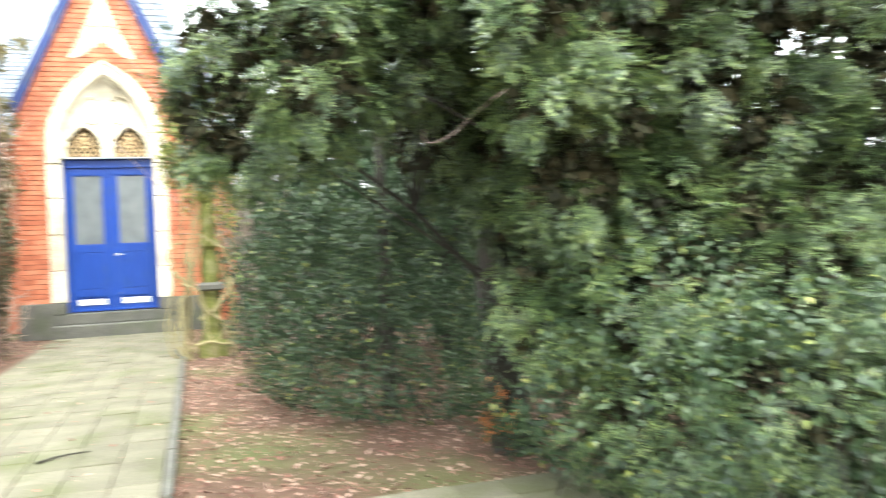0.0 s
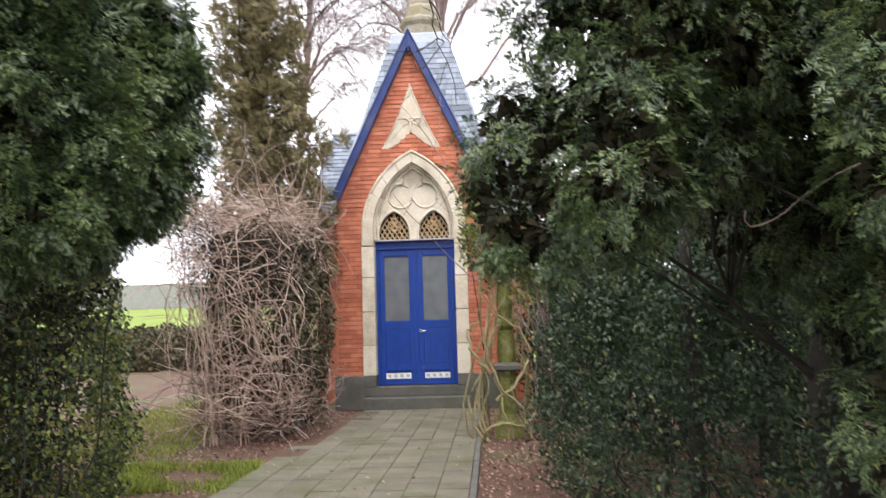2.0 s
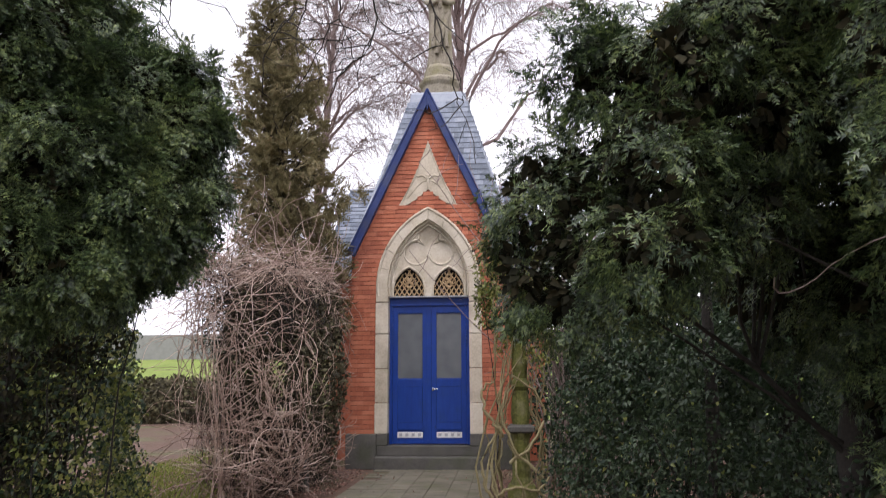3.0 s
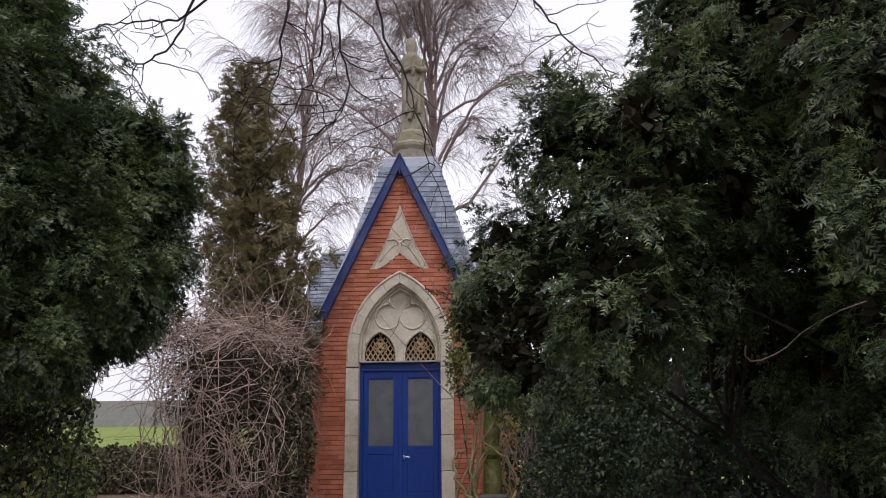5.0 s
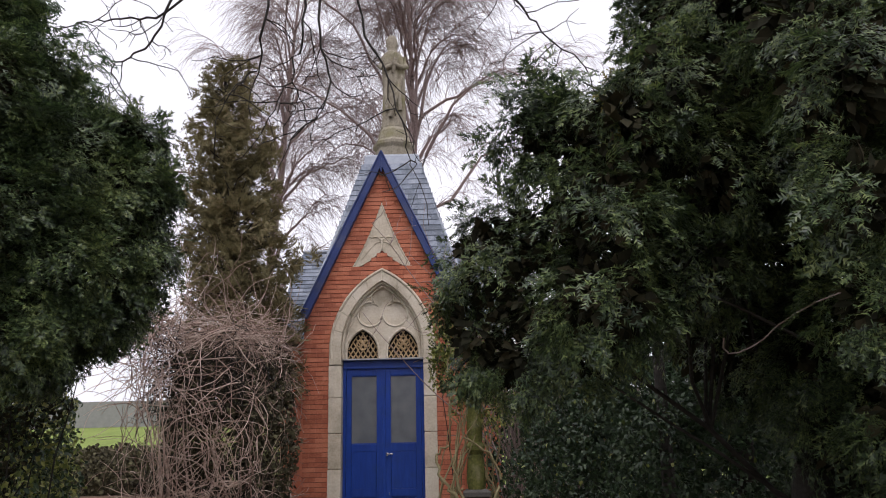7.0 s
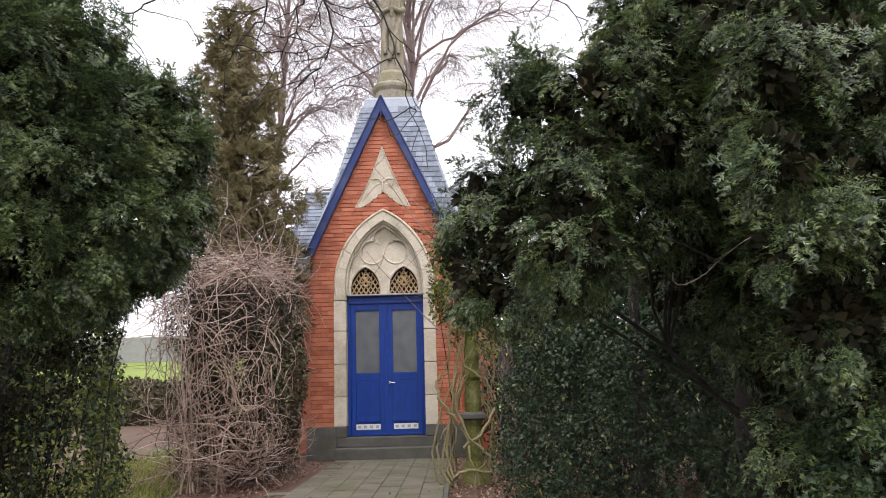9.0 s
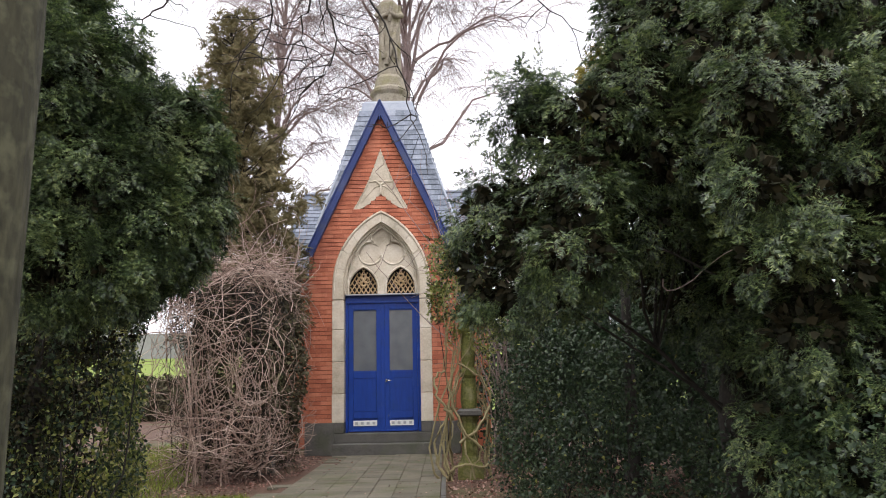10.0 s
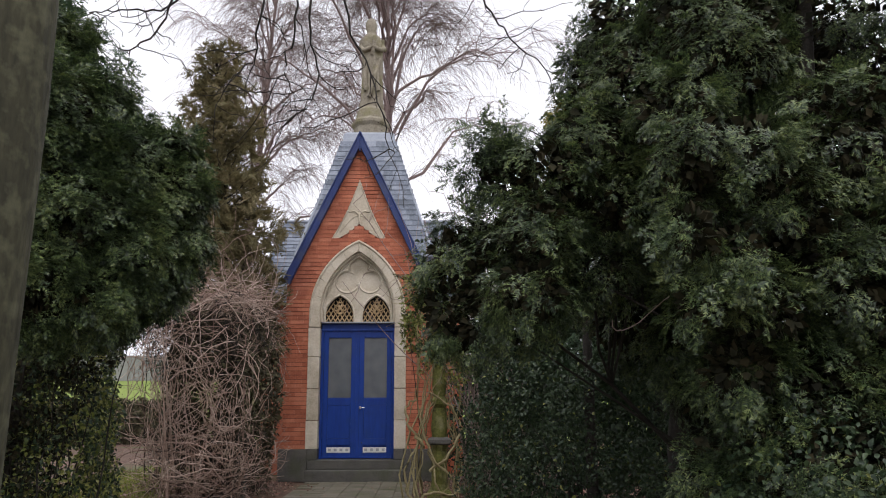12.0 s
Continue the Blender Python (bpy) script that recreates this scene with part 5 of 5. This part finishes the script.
# low clipped hedge in front of the bank
leaf_mass("clipped_hedge", "low clipped brown winter hedge before the bank", [(x, 15.5, 0.72, 0.9, 0.6, 0.88) for x in np.arange(-16, -7, 0.75)], 22000, HEDGE, (0.09, 0.16), None, 0, 8.0, 200, 0.6, 0.1, "hedge")

# dead frond below the yew
frond = thing("dead_frond", "orange-brown dead conifer frond at the hedge foot", "frond")
part("foliage", tri_mesh("foliage", *crown([(3.0, -9.45, 0.22, 0.10, 0.10, 0.22)], 90, SPRAY, (0.8, 1.2), 0.4, 2.0, 0.2, 0.3, 0.0)), DEAD, frond)
part("stem", tubes("stem", [([(3.02, -9.45, -0.04), (3.0, -9.45, 0.2), (2.97, -9.46, 0.45)], 0.01, 0.004)], 5), DEAD, frond)
stump = solid("stone_block", box(-1.62, -1.36, -2.9, -2.66, -0.04, 0.42, 0.03), DARK_STONE, "grey stone block at the foot of the climber", "stone")

# ---- fallen leaves and grass ----
n = 60000
x, y = RNG.uniform(-5.5, 5.5, n), RNG.uniform(-10, 1.0, n)
left = np.where(y > -3.2, -0.85, -1.1)
keep_ = ((x > 1.12) | (x < left - 0.05 + 0.1 * np.sin(y * 3))) & ~((np.abs(x) < 1.4) & (y > -0.1)) & ~((x < -1.2) & (x > -2.5) & (y > -6.6) & (y < -5.3) & (RNG.random(n) > 0.15))
on_path = (~keep_) & (RNG.random(n) < 0.035) & (y < -0.5) & (np.abs(x) < 1.0)
sel = keep_ | on_path
P = np.stack([x, y, np.where(keep_, -0.02, 0.006)], 1)[sel]
way = unit(np.stack([RNG.normal(size=len(P)), RNG.normal(size=len(P)), RNG.normal(size=len(P)) * 0.25], 1))
up = unit(np.stack([RNG.normal(size=len(P)) * 0.35, RNG.normal(size=len(P)) * 0.35, np.ones(len(P))], 1))
litter = solid("fallen_leaves", tri_mesh("fallen_leaves", *scatter(DRY_LEAF, P, frames_from(way, up), RNG.uniform(0.016, 0.045, len(P)))), LITTER, "reddish-brown fallen leaves covering the soil", "leaves", "stuff")
n = 11000
x, y = RNG.uniform(-2.7, -1.08, n), RNG.uniform(-6.9, -5.15, n)
dens = (np.sin(x * 5.1 + y * 2) + np.sin(y * 6.3 + x) * 0.8 + RNG.normal(size=n) * 0.5) > 0.1
tuft = np.stack([x, y, np.full(n, -0.03)], 1)[dens & (np.abs(y + 6.0 + 0.15 * np.sin(x * 4)) < 0.75 + 0.1 * np.sin(x * 9))]
far = np.stack([RNG.uniform(-4.8, -2.3, 9000), RNG.uniform(-5.0, 4, 9000), np.full(9000, -0.03)], 1)
P = np.concatenate([tuft, far])
way = unit(np.stack([RNG.normal(size=len(P)) * 0.4, RNG.normal(size=len(P)) * 0.4, np.ones(len(P))], 1))
solid("grass", tri_mesh("grass", *scatter(BLADE, P, frames_from(way), RNG.uniform(0.05, 0.11, len(P)))), GRASS, "patch of short bright green grass by the path", "grass", "stuff")
stick = thing("stick", "short dark twig lying on the path", "twig")
part("stem", tubes("stem", [([(0.30, -8.52, 0.010), (0.38, -8.44, 0.014), (0.47, -8.42, 0.02), (0.58, -8.36, 0.012)], 0.010, 0.004)], 5), DARK_BARK, stick)


# ---- pieces of wall, roof and path ----
for (x, y) in tile_spots:
    ob = part("slab", tile_me, None, path)
    ob.location = (x, y, RNG.normal() * 0.002)
    ob.rotation_euler = (RNG.normal() * 0.006, RNG.normal() * 0.006, RNG.normal() * 0.006)


def brick_box(x0, x1, z0, z1, top=None):
    """A brick; top gives the cut of its upper edge where it meets a slope: (x0, x1)."""
    y = -0.004 + RNG.uniform(-0.002, 0.002)
    t0, t1 = top or (x0, x1)
    V = [(x0, y, z0), (x1, y, z0), (t1, y, z1), (t0, y, z1), (x0, 0.02, z0), (x1, 0.02, z0), (t1, 0.02, z1), (t0, 0.02, z1)]
    F = [(0, 1, 2, 3), (1, 5, 6, 2), (4, 0, 3, 7), (3, 2, 6, 7), (4, 5, 1, 0)]
    return V, F


pieces = []
z, row = 0.545, 0
while z < 6.33:
    z1 = z + COURSE - JOINT
    for s in (-1, 1):
        for a, b in brick_spans((z + z1) / 2):
            x = a
            first = True
            while x < b - 0.01:
                w = 0.105 if first and row % 2 else 0.215
                e = min(b, x + w)
                if b - e < 0.05:
                    e = b
                p, q = x + (0.0015 if not first else 0), e - (0.0015 if e < b else 0)
                tp = q
                if e == b and z > 3.62 and abs(b - gable_half((z + z1) / 2)) < 1e-6:
                    q, tp = gable_half(z), gable_half(z1)
                    if tp < p:
                        tp = p
                lo = sorted((s * p, s * q))
                hi = sorted((s * p, s * tp))
                pieces.append((lo[0], lo[1], z, z1, (hi[0], hi[1])))
                x = e
                first = False
    z += COURSE
    row += 1
near = [q for q in pieces if q[3] < 3.0 and q[0] < -0.5][:150] + [q for q in pieces if q[3] > 4.0][:150]
chosen = {id(q) for q in near}
V, F = [], []
for q in pieces:
    v, f = brick_box(*q)
    if id(q) in chosen:
        part("brick", mesh_of("brick", v, f), BRICK, facade_wall)
    else:
        k = len(V)
        V += v
        F += [tuple(i + k for i in g) for g in f]
tagged(part("brickwork", mesh_of("brickwork", V, F), BRICK_BODY, facade_wall), kind="stuff")


def slates(name, corner, along, up, rows, widths, parent, limit):
    """Overlapping slates on a sloping face: widths(row) gives the stretch along the eave."""
    a, u = Vector(along).normalized(), Vector(up).normalized()
    nrm = a.cross(u).normalized()
    h = 0.125
    V, F, made = [], [], 0
    base = mesh_slate(a, u, nrm)
    for r in range(rows):
        x0, x1 = widths(r * h)
        x = x0 - (0.1 if r % 2 else 0.0)
        while x < x1:
            w0, w1 = max(x, x0), min(x + 0.2, x1)
            if w1 - w0 > 0.03:
                o = Vector(corner) + a * w0 + u * (r * h) + nrm * 0.004
                if made < limit and w1 - w0 > 0.199:
                    ob = part("slate", base, SLATE, parent)
                    ob.location = o
                    made += 1
                else:
                    k = len(V)
                    for p in slate_points(w1 - w0 - 0.004):
                        V.append(tuple(o + a * p[0] + u * p[1] + nrm * p[2]))
                    F += [tuple(i + k for i in g) for g in SLATE_FACES]
            x += 0.2
    if V:
        tagged(part("slate_field", mesh_of("slate_field", V, F), SLATE_BODY, parent), kind="stuff")


SLATE_FACES = [(0, 1, 2, 3), (0, 4, 5, 1), (1, 5, 2), (0, 3, 4)]


def slate_points(w):
    return [(0, 0, 0.016), (w, 0, 0.016), (w, 0.155, 0.0), (0, 0.155, 0.0), (0, 0, 0.004), (w, 0, 0.004)]


def mesh_slate(a, u, nrm):
    return mesh_of("slate", [tuple(a * p[0] + u * p[1] + nrm * p[2]) for p in slate_points(0.196)], SLATE_FACES)


core = [o for o in chapel.children if o.name.startswith("tower_core")][0]
wing = [o for o in chapel.children if o.name.startswith("wing_roof")][0]
rise_, run = Z1 - Z0, H0 - H1
length = math.hypot(rise_, run)
# the slates lie in the chapel's own axes
def face_width(t):
    k = t / length
    hw = H0 + (H1 - H0) * k
    return H0 - hw, H0 + hw


core.location = (0, 0, 0)
core.data.transform(Matrix.Translation((0, TY, 0)))
slates("front", (-H0, TY - H0, Z0), (1, 0, 0), (0, run, rise_), int(length / 0.125) - 1, face_width, core, 110)
slates("side", (H0, TY - H0, Z0), (0, 1, 0), (-run, 0, rise_), int(length / 0.125) - 1, face_width, core, 0)
slates("side", (-H0, TY + H0, Z0), (0, -1, 0), (run, 0, rise_), int(length / 0.125) - 1, face_width, core, 0)
wr, wu = WR - WE, TY - WY0
wl_ = math.hypot(wr, wu)
slates("wing", (-WX - 0.28, WY0, WE), (1, 0, 0), (0, wu, wr), int(wl_ / 0.125), lambda t: (0.28 * t / wl_, 1.5 + 0.28), wing, 90)
slates("wing", (-WX - 0.28, WY0, WE), (1, 0, 0), (0, wu, wr), int(wl_ / 0.125), lambda t: (2.95, 2 * WX + 0.56 - 0.28 * t / wl_), wing, 0)
